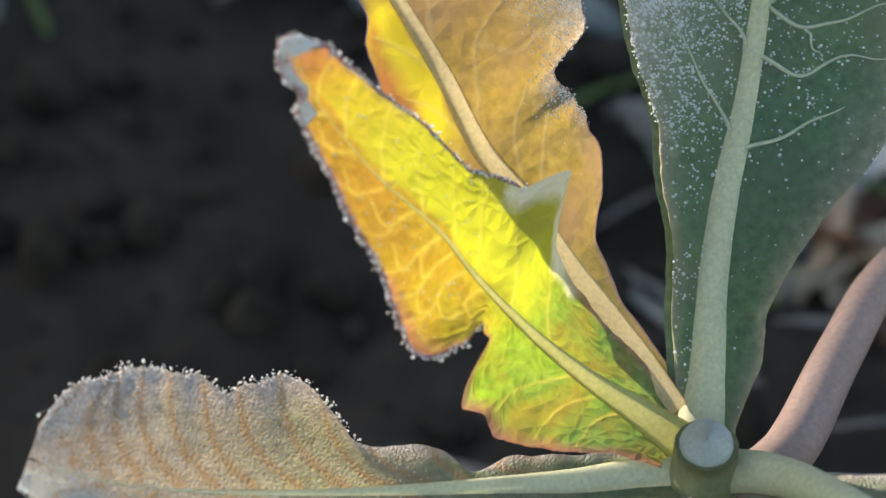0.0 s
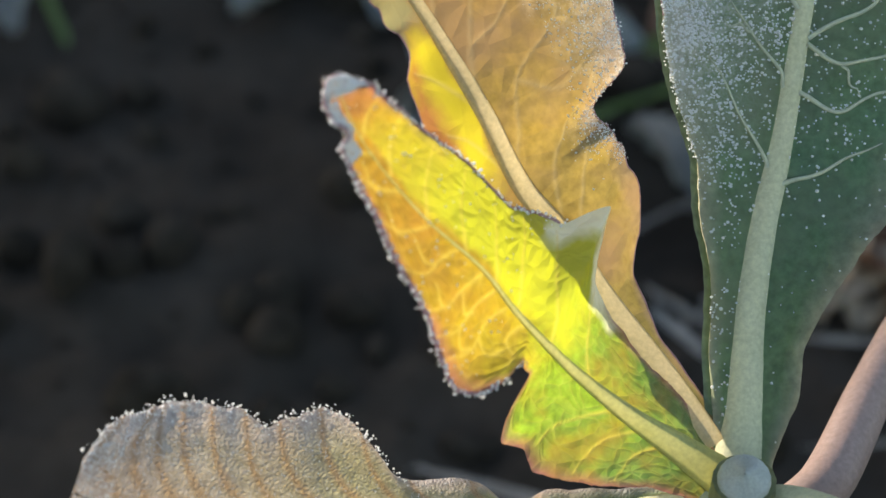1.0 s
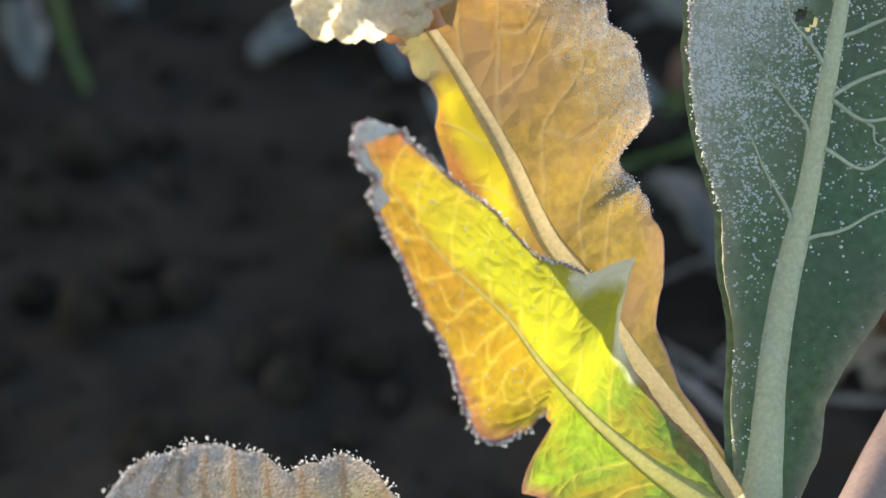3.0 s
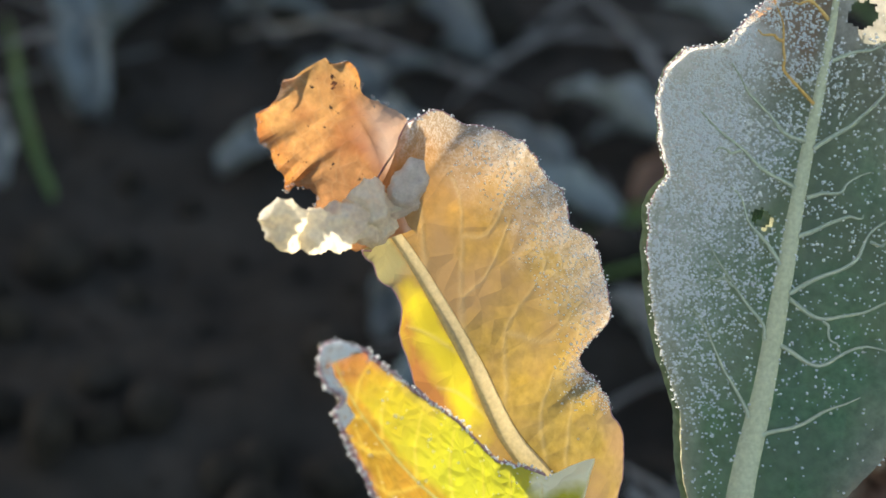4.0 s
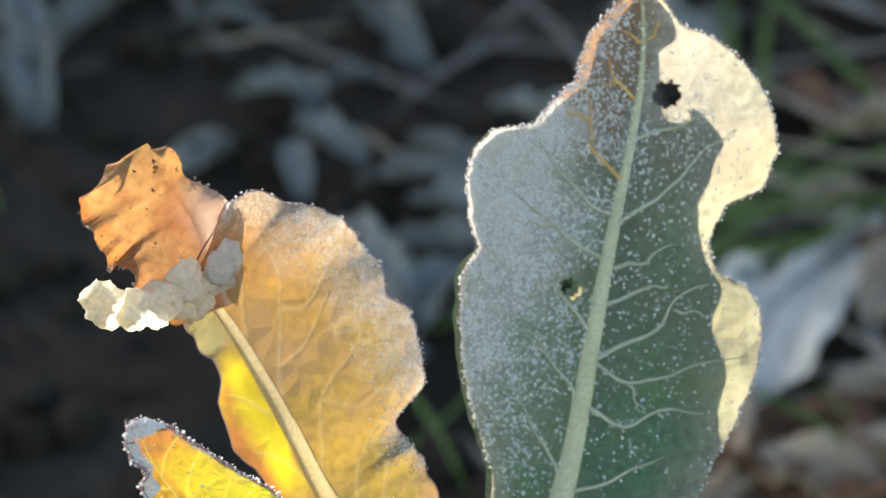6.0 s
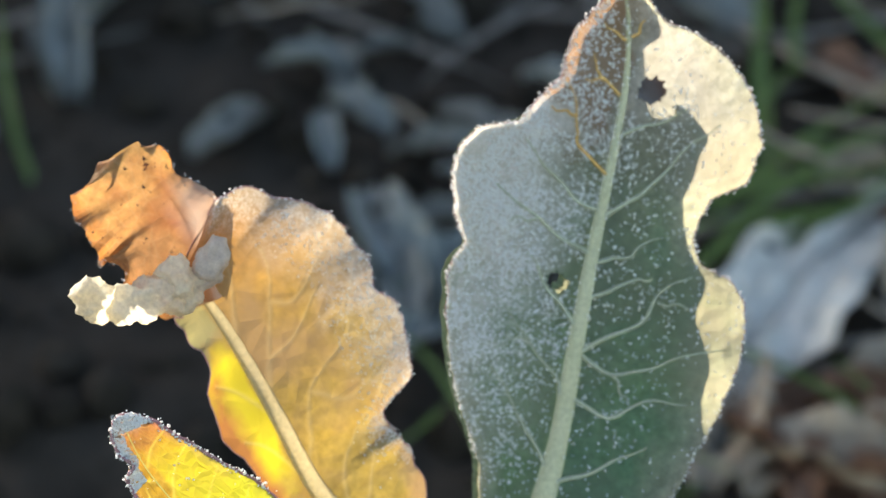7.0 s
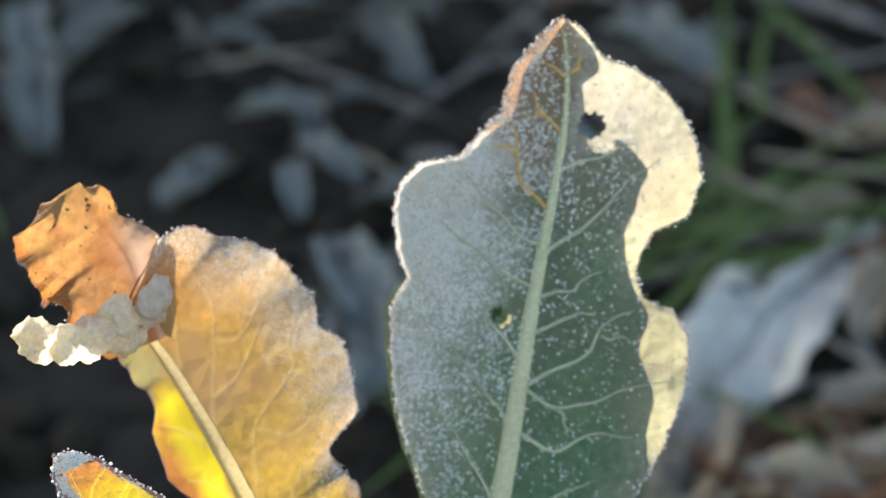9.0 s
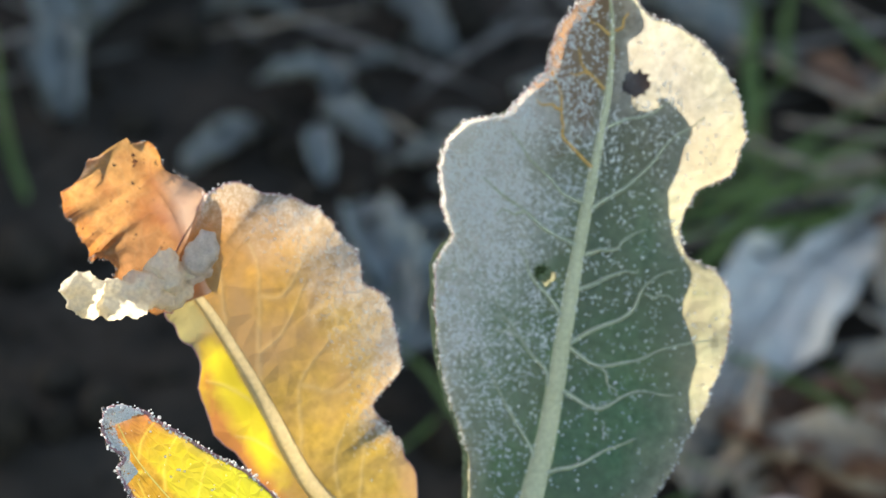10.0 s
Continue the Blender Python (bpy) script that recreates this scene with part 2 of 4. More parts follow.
M_DRY = leaf_material("dry_tip", [(0.0, (0.36, 0.18, 0.08)), (0.5, (0.46, 0.20, 0.07)), (1.0, (0.50, 0.25, 0.09))],
                      [(0.0, (0.50, 0.26, 0.12)), (0.6, (0.72, 0.36, 0.12)), (1.0, (0.80, 0.46, 0.16))],
                      (0.42, 0.20, 0.08), (0.75, 0.30, 0.06), 0.75, share=0.42, cell=300, spots=(520, 0.66, (0.03, 0.02, 0.015)), relief=0.2, hoar_sun_tints=((0.70, 0.35, 0.42, 0.66, 0.9, (0.56, 0.45, 0.37), (0.60, 0.42, 0.30)),), blotch=(75, (0.26, 0.10, 0.05), (0.42, 0.12, 0.03), 0.9))
M_BLEACH = plain_material("bleached_tissue", (0.80, 0.74, 0.60), (0.92, 0.89, 0.80), 160, 0.6, 0.5, 0.001, 0.6, (1.0, 0.95, 0.82))
M_RIB = plain_material("pale_rib", (0.56, 0.55, 0.34), (0.66, 0.64, 0.42), 150, 0.5, 0.2, 0.0005, 0.12)
M_RIBY = plain_material("straw_rib", (0.58, 0.50, 0.30), (0.68, 0.59, 0.38), 150, 0.5, 0.2, 0.0005, 0.45)
M_RIBN = plain_material("yellow_green_rib", (0.44, 0.46, 0.17), (0.54, 0.54, 0.24), 150, 0.5, 0.2, 0.0005, 0.4)
M_VEING = plain_material("pale_vein", (0.56, 0.58, 0.42), (0.66, 0.67, 0.50), 150, 0.5, 0.2, 0.0005, 0.2)
M_VEINO = plain_material("orange_vein", (0.80, 0.46, 0.14), (0.90, 0.58, 0.22), 150, 0.5, 0.2, 0.0005, 0.1)
M_FROST, frost_nodes = nodes_of("frost")
frost_front = nd(frost_nodes, "ShaderNodeBsdfPrincipled", {"Base Color": col((0.98, 0.95, 0.91)), "Roughness": 0.3, "IOR": 1.31, "Specular IOR Level": 0.6})
frost_glow = nd(frost_nodes, "ShaderNodeBsdfTranslucent", {"Color": col((0.95, 0.95, 0.95))})
nd(frost_nodes, "ShaderNodeOutputMaterial", {0: nd(frost_nodes, "ShaderNodeMixShader", {0: 0.45, 1: frost_front.outputs[0], 2: frost_glow.outputs[0]}).outputs[0]})
M_DROP = ice_material("ice_drop", (1.0, 0.97, 0.97), 0.9, 0.03)
M_RIM = plain_material("purple_rim", (0.34, 0.16, 0.20), (0.50, 0.34, 0.36), 400, 0.5, 0.4, 0.0004, 0.3, (1.0, 0.7, 0.6))
M_STEM = plain_material("stem_skin", (0.22, 0.26, 0.13), (0.32, 0.30, 0.17), 120, 0.55, 0.3)
M_CUT = plain_material("cut_stem", (0.30, 0.34, 0.32), (0.46, 0.48, 0.45), 300, 0.5, 0.4)
M_PINK = plain_material("brown_stalk", (0.34, 0.23, 0.20), (0.44, 0.31, 0.27), 120, 0.6, 0.3)
M_SOIL = plain_material("soil", (0.013, 0.0105, 0.0085), (0.056, 0.046, 0.037), 22, 0.95, 0.8, 0.006, spec=0.1)
M_CLOD = plain_material("clod", (0.013, 0.0105, 0.008), (0.070, 0.057, 0.045), 60, 0.95, 0.6, 0.002, spec=0.1)
M_DEAD = plain_material("dead_leaf", (0.10, 0.105, 0.10), (0.32, 0.33, 0.32), 50, 0.75, 0.5, 0.001, 0.2)
M_BROWN = plain_material("brown_leaf", (0.14, 0.075, 0.05), (0.36, 0.20, 0.13), 50, 0.75, 0.5, 0.001, 0.2)
M_TWIG = plain_material("twig", (0.11, 0.10, 0.088), (0.28, 0.25, 0.22), 60, 0.8, 0.5)
M_GRASS = plain_material("grass", (0.10, 0.17, 0.04), (0.18, 0.26, 0.08), 60, 0.5, 0.2, 0.0005, 0.35, (1.0, 1.0, 0.4))
M_TAN = plain_material("tan_leaf", (0.34, 0.27, 0.20), (0.54, 0.44, 0.34), 50, 0.75, 0.5, 0.001, 0.2)
M_PALE = plain_material("pale_dead_leaf", (0.52, 0.50, 0.45), (0.86, 0.83, 0.77), 26, 0.7, 0.5, 0.001, 0.2)
M_FROSTED = plain_material("frosted_litter", (0.17, 0.195, 0.20), (0.33, 0.36, 0.36), 50, 0.75, 0.5, 0.001, 0.2)


# ---- shapes ----
def mesh_object(name, verts, faces, mat, parent=None, label="", uv=None, smooth=True):
    me = bpy.data.meshes.new(name)
    me.from_pydata(verts.tolist() if isinstance(verts, np.ndarray) else [tuple(v) for v in verts], [], faces.tolist() if isinstance(faces, np.ndarray) else [tuple(f) for f in faces])
    me.materials.append(mat)
    if smooth:
        me.polygons.foreach_set("use_smooth", [True] * len(me.polygons))
    if uv is not None:
        layer = me.uv_layers.new(name="UVMap")
        idx = np.zeros(len(me.loops), dtype=np.int32)
        me.loops.foreach_get("vertex_index", idx)
        layer.data.foreach_set("uv", np.asarray(uv)[idx].ravel())
    me.update()
    ob = new(name, me)
    if parent is not None:
        ob.parent = parent
    if label:
        tagged(ob, label)
    return ob


def spline(points, n):
    p = np.array(points, dtype=float)
    m = len(p)
    t = np.zeros_like(p)
    t[1:-1] = (p[2:] - p[:-2]) / 2
    t[0], t[-1] = p[1] - p[0], p[-1] - p[-2]
    out = []
    for u in np.linspace(0, m - 1, n):
        i = min(int(u), m - 2)
        f = u - i
        out.append((2 * f**3 - 3 * f**2 + 1) * p[i] + (f**3 - 2 * f**2 + f) * t[i] + (-2 * f**3 + 3 * f**2) * p[i + 1] + (f**3 - f**2) * t[i + 1])
    return np.array(out)


def soften(a, n):
    if n < 2:
        return a
    k = np.hanning(n + 2)[1:-1]
    k /= k.sum()
    return np.convolve(np.pad(a, (n // 2, n - 1 - n // 2), mode="edge"), k, mode="valid")


def tube(points, radii, sides=8, cap=True):
    p = np.array(points, dtype=float)
    n = len(p)
    tg = np.gradient(p, axis=0)
    tg /= np.linalg.norm(tg, axis=1)[:, None] + 1e-12
    verts, faces = [], []
    ref = np.array((0.31, 0.17, 0.93))
    for i in range(n):
        a = np.cross(tg[i], ref)
        a /= np.linalg.norm(a) + 1e-12
        b = np.cross(tg[i], a)
        for k in range(sides):
            w = 2 * math.pi * k / sides
            verts.append(p[i] + radii[i] * (math.cos(w) * a + math.sin(w) * b))
    for i in range(n - 1):
        for k in range(sides):
            j = (k + 1) % sides
            faces.append((i * sides + k, i * sides + j, (i + 1) * sides + j, (i + 1) * sides + k))
    if cap:
        faces.append(tuple(range(sides)))
        faces.append(tuple((n - 1) * sides + k for k in reversed(range(sides))))
    return verts, faces


ICO = None


def beads(points, radii, rng):
    """Many small uneven grains in one mesh."""
    global ICO
    if ICO is None:
        bm = bmesh.new()
        bmesh.ops.create_icosphere(bm, subdivisions=1, radius=1.0)
        ICO = (np.array([v.co[:] for v in bm.verts]), np.array([[v.index for v in f.verts] for f in bm.faces]))
        bm.free()
    v0, f0 = ICO
    pts, rad = np.asarray(points), np.asarray(radii)
    n = len(pts)
    squash = rng.uniform(0.7, 1.3, (n, 1, 3))
    v = pts[:, None, :] + v0[None] * rad[:, None, None] * squash
    f = f0[None] + (np.arange(n) * len(v0))[:, None, None]
    return v.reshape(-1, 3), f.reshape(-1, 3)


class Leaf:
    """A leaf blade grown from a midrib, with half-widths and lift angles to both sides (u along the rib, width, angle)."""

    def __init__(self, side, mid, left, right, nu=220, nv=41, bend=0.6, ruffle=0.0008, waves=9.0, blister=0.0004, cell=0.006, ragged=0.03, seed=1, ease=5, ease_angle=21, swell=0.0):
        rng = np.random.default_rng(seed)
        self.nu, self.nv = nu, nv
        c = spline(mid, nu)
        t = np.gradient(c, axis=0)
        t /= np.linalg.norm(t, axis=1)[:, None]
        s = np.array(side, dtype=float)[None] - t * (t @ np.array(side, dtype=float))[:, None]
        s /= np.linalg.norm(s, axis=1)[:, None]
        nrm = np.cross(s, t)
        us = np.linspace(0, 1, nu)
        prof = []
        for sgn, lst in ((-1, left), (1, right)):
            q = np.array(sorted(lst))
            w = soften(np.interp(us, q[:, 0], q[:, 1]), ease)
            a = soften(np.interp(us, q[:, 0], q[:, 2]), ease_angle)
            jag = np.array([noise.noise((u * 60, sgn * 3.1 + seed, 0)) * 0.6 + noise.noise((u * 170, sgn * 5.3 + seed, 2)) * 0.4 for u in us])
            prof.append((np.maximum(w * (1 + ragged * jag), 0.0003), np.radians(a)))
        vs = np.linspace(-1, 1, nv)
        pos = np.zeros((nu, nv, 3))
        for j, v in enumerate(vs):
            w, a = prof[0] if v < 0 else prof[1]
            sgn = -1 if v < 0 else 1
            k = abs(v)
            ang = a * k ** bend
            pos[:, j] = c + (w * k * sgn * np.cos(ang))[:, None] * s + (w * k * np.sin(ang))[:, None] * nrm
        lift = np.zeros((nu, nv))
        for i in range(nu):
            for j in range(nv):
                k = abs(vs[j])
                p = Vector(pos[i, j]) / cell
                d = noise.voronoi(p)[0][0]
                wave = noise.noise((us[i] * waves, 4.0 * (1 if vs[j] > 0 else -1) + seed, 0.5)) * 2
                lift[i, j] = swell * noise.noise(p * 0.8) * min(1.0, k * 3) + ruffle * k ** 2.2 * wave + blister * (0.6 - d) * min(1.0, k * 4) * (1.0 if k < 0.97 else 0.5)
        gu, gv = np.gradient(pos, axis=0), np.gradient(pos, axis=1)
        n = np.cross(gv, gu)
        n /= np.linalg.norm(n, axis=2)[:, :, None] + 1e-12
        self.pos = pos + n * lift[:, :, None]
        gu, gv = np.gradient(self.pos, axis=0), np.gradient(self.pos, axis=1)
        n = np.cross(gv, gu)
        self.nrm = n / (np.linalg.norm(n, axis=2)[:, :, None] + 1e-12)
        self.vs, self.us, self.rng = vs, us, rng
        self.sheet, self.spine = None, None

    def at(self, u, v, lift=0.0):
        x, y = min(max(u, 0), 1) * (self.nu - 1), min(max((v + 1) / 2, 0), 1) * (self.nv - 1)
        i, j = min(int(x), self.nu - 2), min(int(y), self.nv - 2)
        f, g = x - i, y - j
        p = (1 - f) * ((1 - g) * self.pos[i, j] + g * self.pos[i, j + 1]) + f * ((1 - g) * self.pos[i + 1, j] + g * self.pos[i + 1, j + 1])
        return p + self.nrm[i, j] * lift

    def blade(self, mat, parent, label="", holes=(), name="blade", slot=None, lines=(), line_width=0.0003):
        """slot: rib radius by u, left open for the rib. lines: vein courses as (u, v) points, kept as an attribute for the material."""
        nu, nv = self.nu, self.nv
        cpt = (self.pos[:-1, :-1] + self.pos[1:, 1:]) / 2
        gone = np.zeros((nu - 1, nv - 1), bool)
        for h, r in holes:
            d = np.linalg.norm(cpt - h, axis=2)
            for i, j in np.argwhere(d < r * 1.5):
                gone[i, j] |= d[i, j] < r * (1 + 0.35 * noise.noise((cpt[i, j] * 900).tolist()))
        if slot:
            mid = (self.pos[:-1, nv // 2] + self.pos[1:, nv // 2]) / 2
            rad = np.array([slot(u) for u in self.us[:-1]])
            gone |= np.linalg.norm(cpt - mid[:, None], axis=2) < 0.72 * rad[:, None]
        ii, jj = np.nonzero(~gone)
        a = ii * nv + jj
        uv = np.stack(np.meshgrid(self.us, (self.vs + 1) / 2, indexing="ij"), axis=2).reshape(-1, 2)
        self.sheet = mesh_object(name, self.pos.reshape(-1, 3), np.stack([a, a + 1, a + nv + 1, a + nv], axis=1), mat, parent, label, uv)
        near_line = np.full(nu * nv, 9.0)
        flat = self.pos.reshape(-1, 3)
        for course in lines:
            w = spline(course, 110)
            for k, (cu, cv) in enumerate(w):
                d = np.linalg.norm(flat - self.at(cu, cv), axis=1) / (line_width * (1.15 - 0.6 * k / 109))
                np.minimum(near_line, d, out=near_line)
        layer = self.sheet.data.attributes.new("vein_line", "FLOAT", "POINT")
        layer.data.foreach_set("value", np.exp(-near_line ** 2 * 0.7).astype(np.float32))
        return self.sheet

    def rib(self, mat, parent, r0, r1, u1=0.97, label="", power=1.0, u0=0.0, shell=False):
        us = np.linspace(u0, u1, 90)
        rr = [r1 + (r0 - r1) * (1 - (u - u0) / (u1 - u0)) ** power for u in us]
        if shell:
            # a raised ridge of one skin, rooted in the blade on both sides
            k, verts = 11, []
            for u, r in zip(us, rr):
                i = min(int(u * (self.nu - 1)), self.nu - 2)
                c, t, n = self.at(u, 0.0), self.pos[i + 1, self.nv // 2] - self.pos[i, self.nv // 2], self.nrm[i, self.nv // 2]
                sd = np.cross(n, t)
                sd /= np.linalg.norm(sd) + 1e-12
                for q in np.linspace(0, math.pi, k):
                    verts.append(c + sd * r * math.cos(q) + n * r * (0.75 * math.sin(q) - 0.08))
            f = [(i * k + j, i * k + j + 1, (i + 1) * k + j + 1, (i + 1) * k + j) for i in range(len(us) - 1) for j in range(k - 1)]
            self.spine = mesh_object("midrib", verts, f, mat, parent, label)
            return self.spine
        pts = [self.at(u, 0.0, -0.6 * r) for u, r in zip(us, rr)]
        v, f = tube(pts, rr, 14)
        self.spine = mesh_object("midrib", v, f, mat, parent, label)
        return self.spine

    def vein_along(self, mat, course, r, lift=0.0003):
        """A vein through a few (u, v) points of the blade, thinning outwards."""
        w = spline(course, 26)
        wob = self.rng.uniform(0, 6, 2)
        pts = [self.at(a + 0.0025 * math.sin(9 * k / 25 + wob[0]) * min(1, k / 6), b + 0.008 * math.sin(15 * k / 25 + wob[1]) * min(1, k / 6), lift) for k, (a, b) in enumerate(w)]
        v, f = tube(pts, [r * (1 - 0.72 * k / 25) for k in range(26)], 7)
        return mesh_object("vein", v, f, mat, self.spine)

    def rim(self, mat, parent, r, label="", u0=0.0, name="rim"):
        parent = self.sheet or parent
        i0 = int(u0 * (self.nu - 1))
        pts = [*self.pos[i0:, 0], *self.pos[::-1, -1][: self.nu - i0]]
        q = [pts[0]]
        for p in pts[1:]:
            if np.linalg.norm(p - q[-1]) > r * 0.7:
                q.append(p)
        v, f = tube(q, [r * (0.8 + 0.4 * random.random()) for _ in q], 6)
        return mesh_object(name, v, f, mat, parent, label)

    def frost(self, mat, parent, n, dens, r=(0.00010, 0.00026), label="", name="frost", gaps=None):
        parent = self.sheet or parent
        q = self.pos
        area = np.linalg.norm(np.cross(q[1:, :-1] - q[:-1, :-1], q[:-1, 1:] - q[:-1, :-1]), axis=2)
        dv = np.array([[dens(u, w) for w in self.vs[:-1]] for u in self.us[:-1]])
        nz = np.array([[0.6 + 0.9 * noise.noise((p * 160).tolist()) for p in row[:-1]] for row in q[:-1]])
        d = np.clip(dv, 0, 1) * np.clip(nz, 0, 1.2) * area
        for h, r0 in gaps or ():
            d[np.linalg.norm(q[:-1, :-1] - h, axis=2) < r0 * 1.3] = 0
        cells = self.rng.choice(d.size, n, p=(d / d.sum()).ravel())
        pts, rad = [], self.rng.uniform(0, 1, n) ** 1.6 * (r[1] - r[0]) + r[0]
        for c, rr, ju, jv in zip(cells, rad, self.rng.random(n), self.rng.random(n)):
            i, j = divmod(int(c), self.nv - 1)
            pts.append(self.at((i + ju) / (self.nu - 1), 2 * (j + jv) / (self.nv - 1) - 1, rr * 0.5))
        v, f = beads(pts, rad, self.rng)
        ob = mesh_object(name, v, f, mat, parent, label)
        tagged(ob, kind="stuff")
        return ob

    def edge_beads(self, mat, parent, step, r, u0, u1, sides=(-1, 1), label="", name="ice_rime", spread=0.0003, skip=0.2):
        parent = self.sheet or parent
        pts, rad = [], []
        for sd in sides:
            last = None
            for u in np.linspace(u0, u1, 1500):
                p = self.at(u, sd)
                if last is None or np.linalg.norm(p - last) > step * self.rng.uniform(0.5, 1.4):
                    last = p
                    if self.rng.random() < skip:
                        continue
                    rr = self.rng.uniform(*r)
                    pts.append(p + self.rng.normal(0, spread, 3))
                    rad.append(rr)
        v, f = beads(pts, rad, self.rng)
        ob = mesh_object(name, v, f, mat, parent, label)
        tagged(ob, kind="stuff")
        return ob


def thing(name, label, category, group="", at=(0, 0, 0)):
    ob = new(name)
    ob.empty_display_size = 0.01
    ob.location = at
    return tagged(ob, label, category, group)


# ---- the plant: blades as rib, half-widths and lift angles ----
GREEN = dict(
    side=(1, 0, 0),
    mid=[(0.0095, 0.3227, 0.0982), (0.0103, 0.3356, 0.1090), (0.0114, 0.3488, 0.1215), (0.0139, 0.3608, 0.1338), (0.0174, 0.3722, 0.1467), (0.0208, 0.3857, 0.1685), (0.0237, 0.3975, 0.1850), (0.0268, 0.4079, 0.2010), (0.0287, 0.4156, 0.2140), (0.0286, 0.4190, 0.2264), (0.0270, 0.4188, 0.2368)],
    left=[(0.020, 0.0046, -10), (0.095, 0.0066, 13), (0.168, 0.0077, 28), (0.348, 0.0164, 15), (0.409, 0.0226, 15), (0.454, 0.0275, 14), (0.501, 0.0305, 14), (0.539, 0.0313, 16), (0.566, 0.0291, 17), (0.589, 0.0330, 19), (0.632, 0.0356, 21), (0.667, 0.0356, 24), (0.697, 0.0320, 26), (0.712, 0.0227, 20), (0.797, 0.0146, 9), (0.885, 0.0122, 5), (0.967, 0.0044, 3), (1.0, 0.0004, 3)],
    right=[(0.023, 0.0059, 1), (0.100, 0.0104, 17), (0.150, 0.0109, 24), (0.411, 0.0301, 8), (0.449, 0.0342, 6), (0.481, 0.0358, 14), (0.524, 0.0366, 5), (0.559, 0.0349, 5), (0.584, 0.0298, 6), (0.586, 0.0243, 3), (0.622, 0.0216, 3), (0.667, 0.0239, 7), (0.689, 0.0310, 6), (0.739, 0.0321, 6), (0.792, 0.0285, 7), (0.832, 0.0235, 6), (0.872, 0.0158, 2), (0.900, 0.0079, 7), (0.942, 0.0052, -5), (0.975, 0.0032, 2), (1.0, 0.0004, 3)],
)
ORANGE = dict(
    side=(1, 0, 0),
    mid=[(0.0036, 0.3288, 0.1015), (-0.0067, 0.3375, 0.1128), (-0.0181, 0.3447, 0.1251), (-0.0272, 0.3507, 0.1370), (-0.0351, 0.3540, 0.1459), (-0.0422, 0.3579, 0.1593), (-0.0500, 0.3647, 0.1699), (-0.0569, 0.3698, 0.1787), (-0.0613, 0.3712, 0.1839), (-0.0654, 0.3707, 0.1865)],
    left=[(0.023, 0.0030, -6), (0.135, 0.0055, -12), (0.238, 0.0070, -24), (0.541, 0.0103, 45), (0.579, 0.0128, 31), (0.624, 0.0122, 29), (0.659, 0.0121, 32), (0.702, 0.0090, 40), (0.729, 0.0072, 48), (0.767, 0.0090, 43), (0.860, 0.0091, 50), (0.962, 0.0040, 60), (1.0, 0.0012, 60)],
    right=[(0.003, 0.0051, 2), (0.058, 0.0047, -3), (0.143, 0.0043, -22), (0.221, 0.0093, -43), (0.263, 0.0157, -29), (0.316, 0.0195, -28), (0.353, 0.0201, -16), (0.361, 0.0218, -30), (0.386, 0.0207, -20), (0.486, 0.0211, -29), (0.499, 0.0246, -28), (0.514, 0.0296, -27), (0.571, 0.0334, -23), (0.634, 0.0354, -18), (0.667, 0.0317, -21), (0.719, 0.0353, -21), (0.779, 0.0339, -25), (0.840, 0.0306, -31), (0.900, 0.0259, -34), (0.94, 0.0225, -36), (1.0, 0.0190, -38)],
)
NEAR = dict(
    side=(1, 0, 0),
    mid=[(0.0063, 0.3229, 0.0979), (-0.0033, 0.3252, 0.1043), (-0.0135, 0.3257, 0.1121), (-0.0245, 0.3249, 0.1235), (-0.0349, 0.3224, 0.1383), (-0.0417, 0.3209, 0.1498), (-0.0523, 0.3210, 0.1610), (-0.0617, 0.3225, 0.1736), (-0.0660, 0.3241, 0.1824), (-0.0673, 0.3254, 0.1867)],
    left=[(0.000, 0.0062, 26), (0.120, 0.0096, 35), (0.221, 0.0161, 37), (0.285, 0.0200, 35), (0.305, 0.0176, 30), (0.322, 0.0188, 30), (0.334, 0.0196, 31), (0.345, 0.0165, 29), (0.365, 0.0061, 23), (0.411, 0.0066, 70), (0.421, 0.0128, 70), (0.441, 0.0182, 62), (0.466, 0.0198, 58), (0.551, 0.0161, 52), (0.609, 0.0137, 52), (0.659, 0.0104, 52), (0.712, 0.0071, 54), (0.779, 0.0052, 55), (0.815, 0.0047, 54), (0.827, 0.0028, 81), (0.855, 0.0035, 45), (0.945, 0.0024, 19), (0.98, 0.0019, 19), (1.0, 0.0005, 19)],
    right=[(0.043, 0.0037, -29), (0.123, 0.0085, -49), (0.221, 0.0119, -58), (0.298, 0.0157, -69), (0.353, 0.0187, -67), (0.393, 0.0321, -60), (0.421, 0.0242, -71), (0.531, 0.0185, -79), (0.627, 0.0174, -69), (0.707, 0.0136, -58), (0.815, 0.0087, -45), (0.932, 0.0047, -28), (0.975, 0.0030, -28), (1.0, 0.0005, -28)],
)
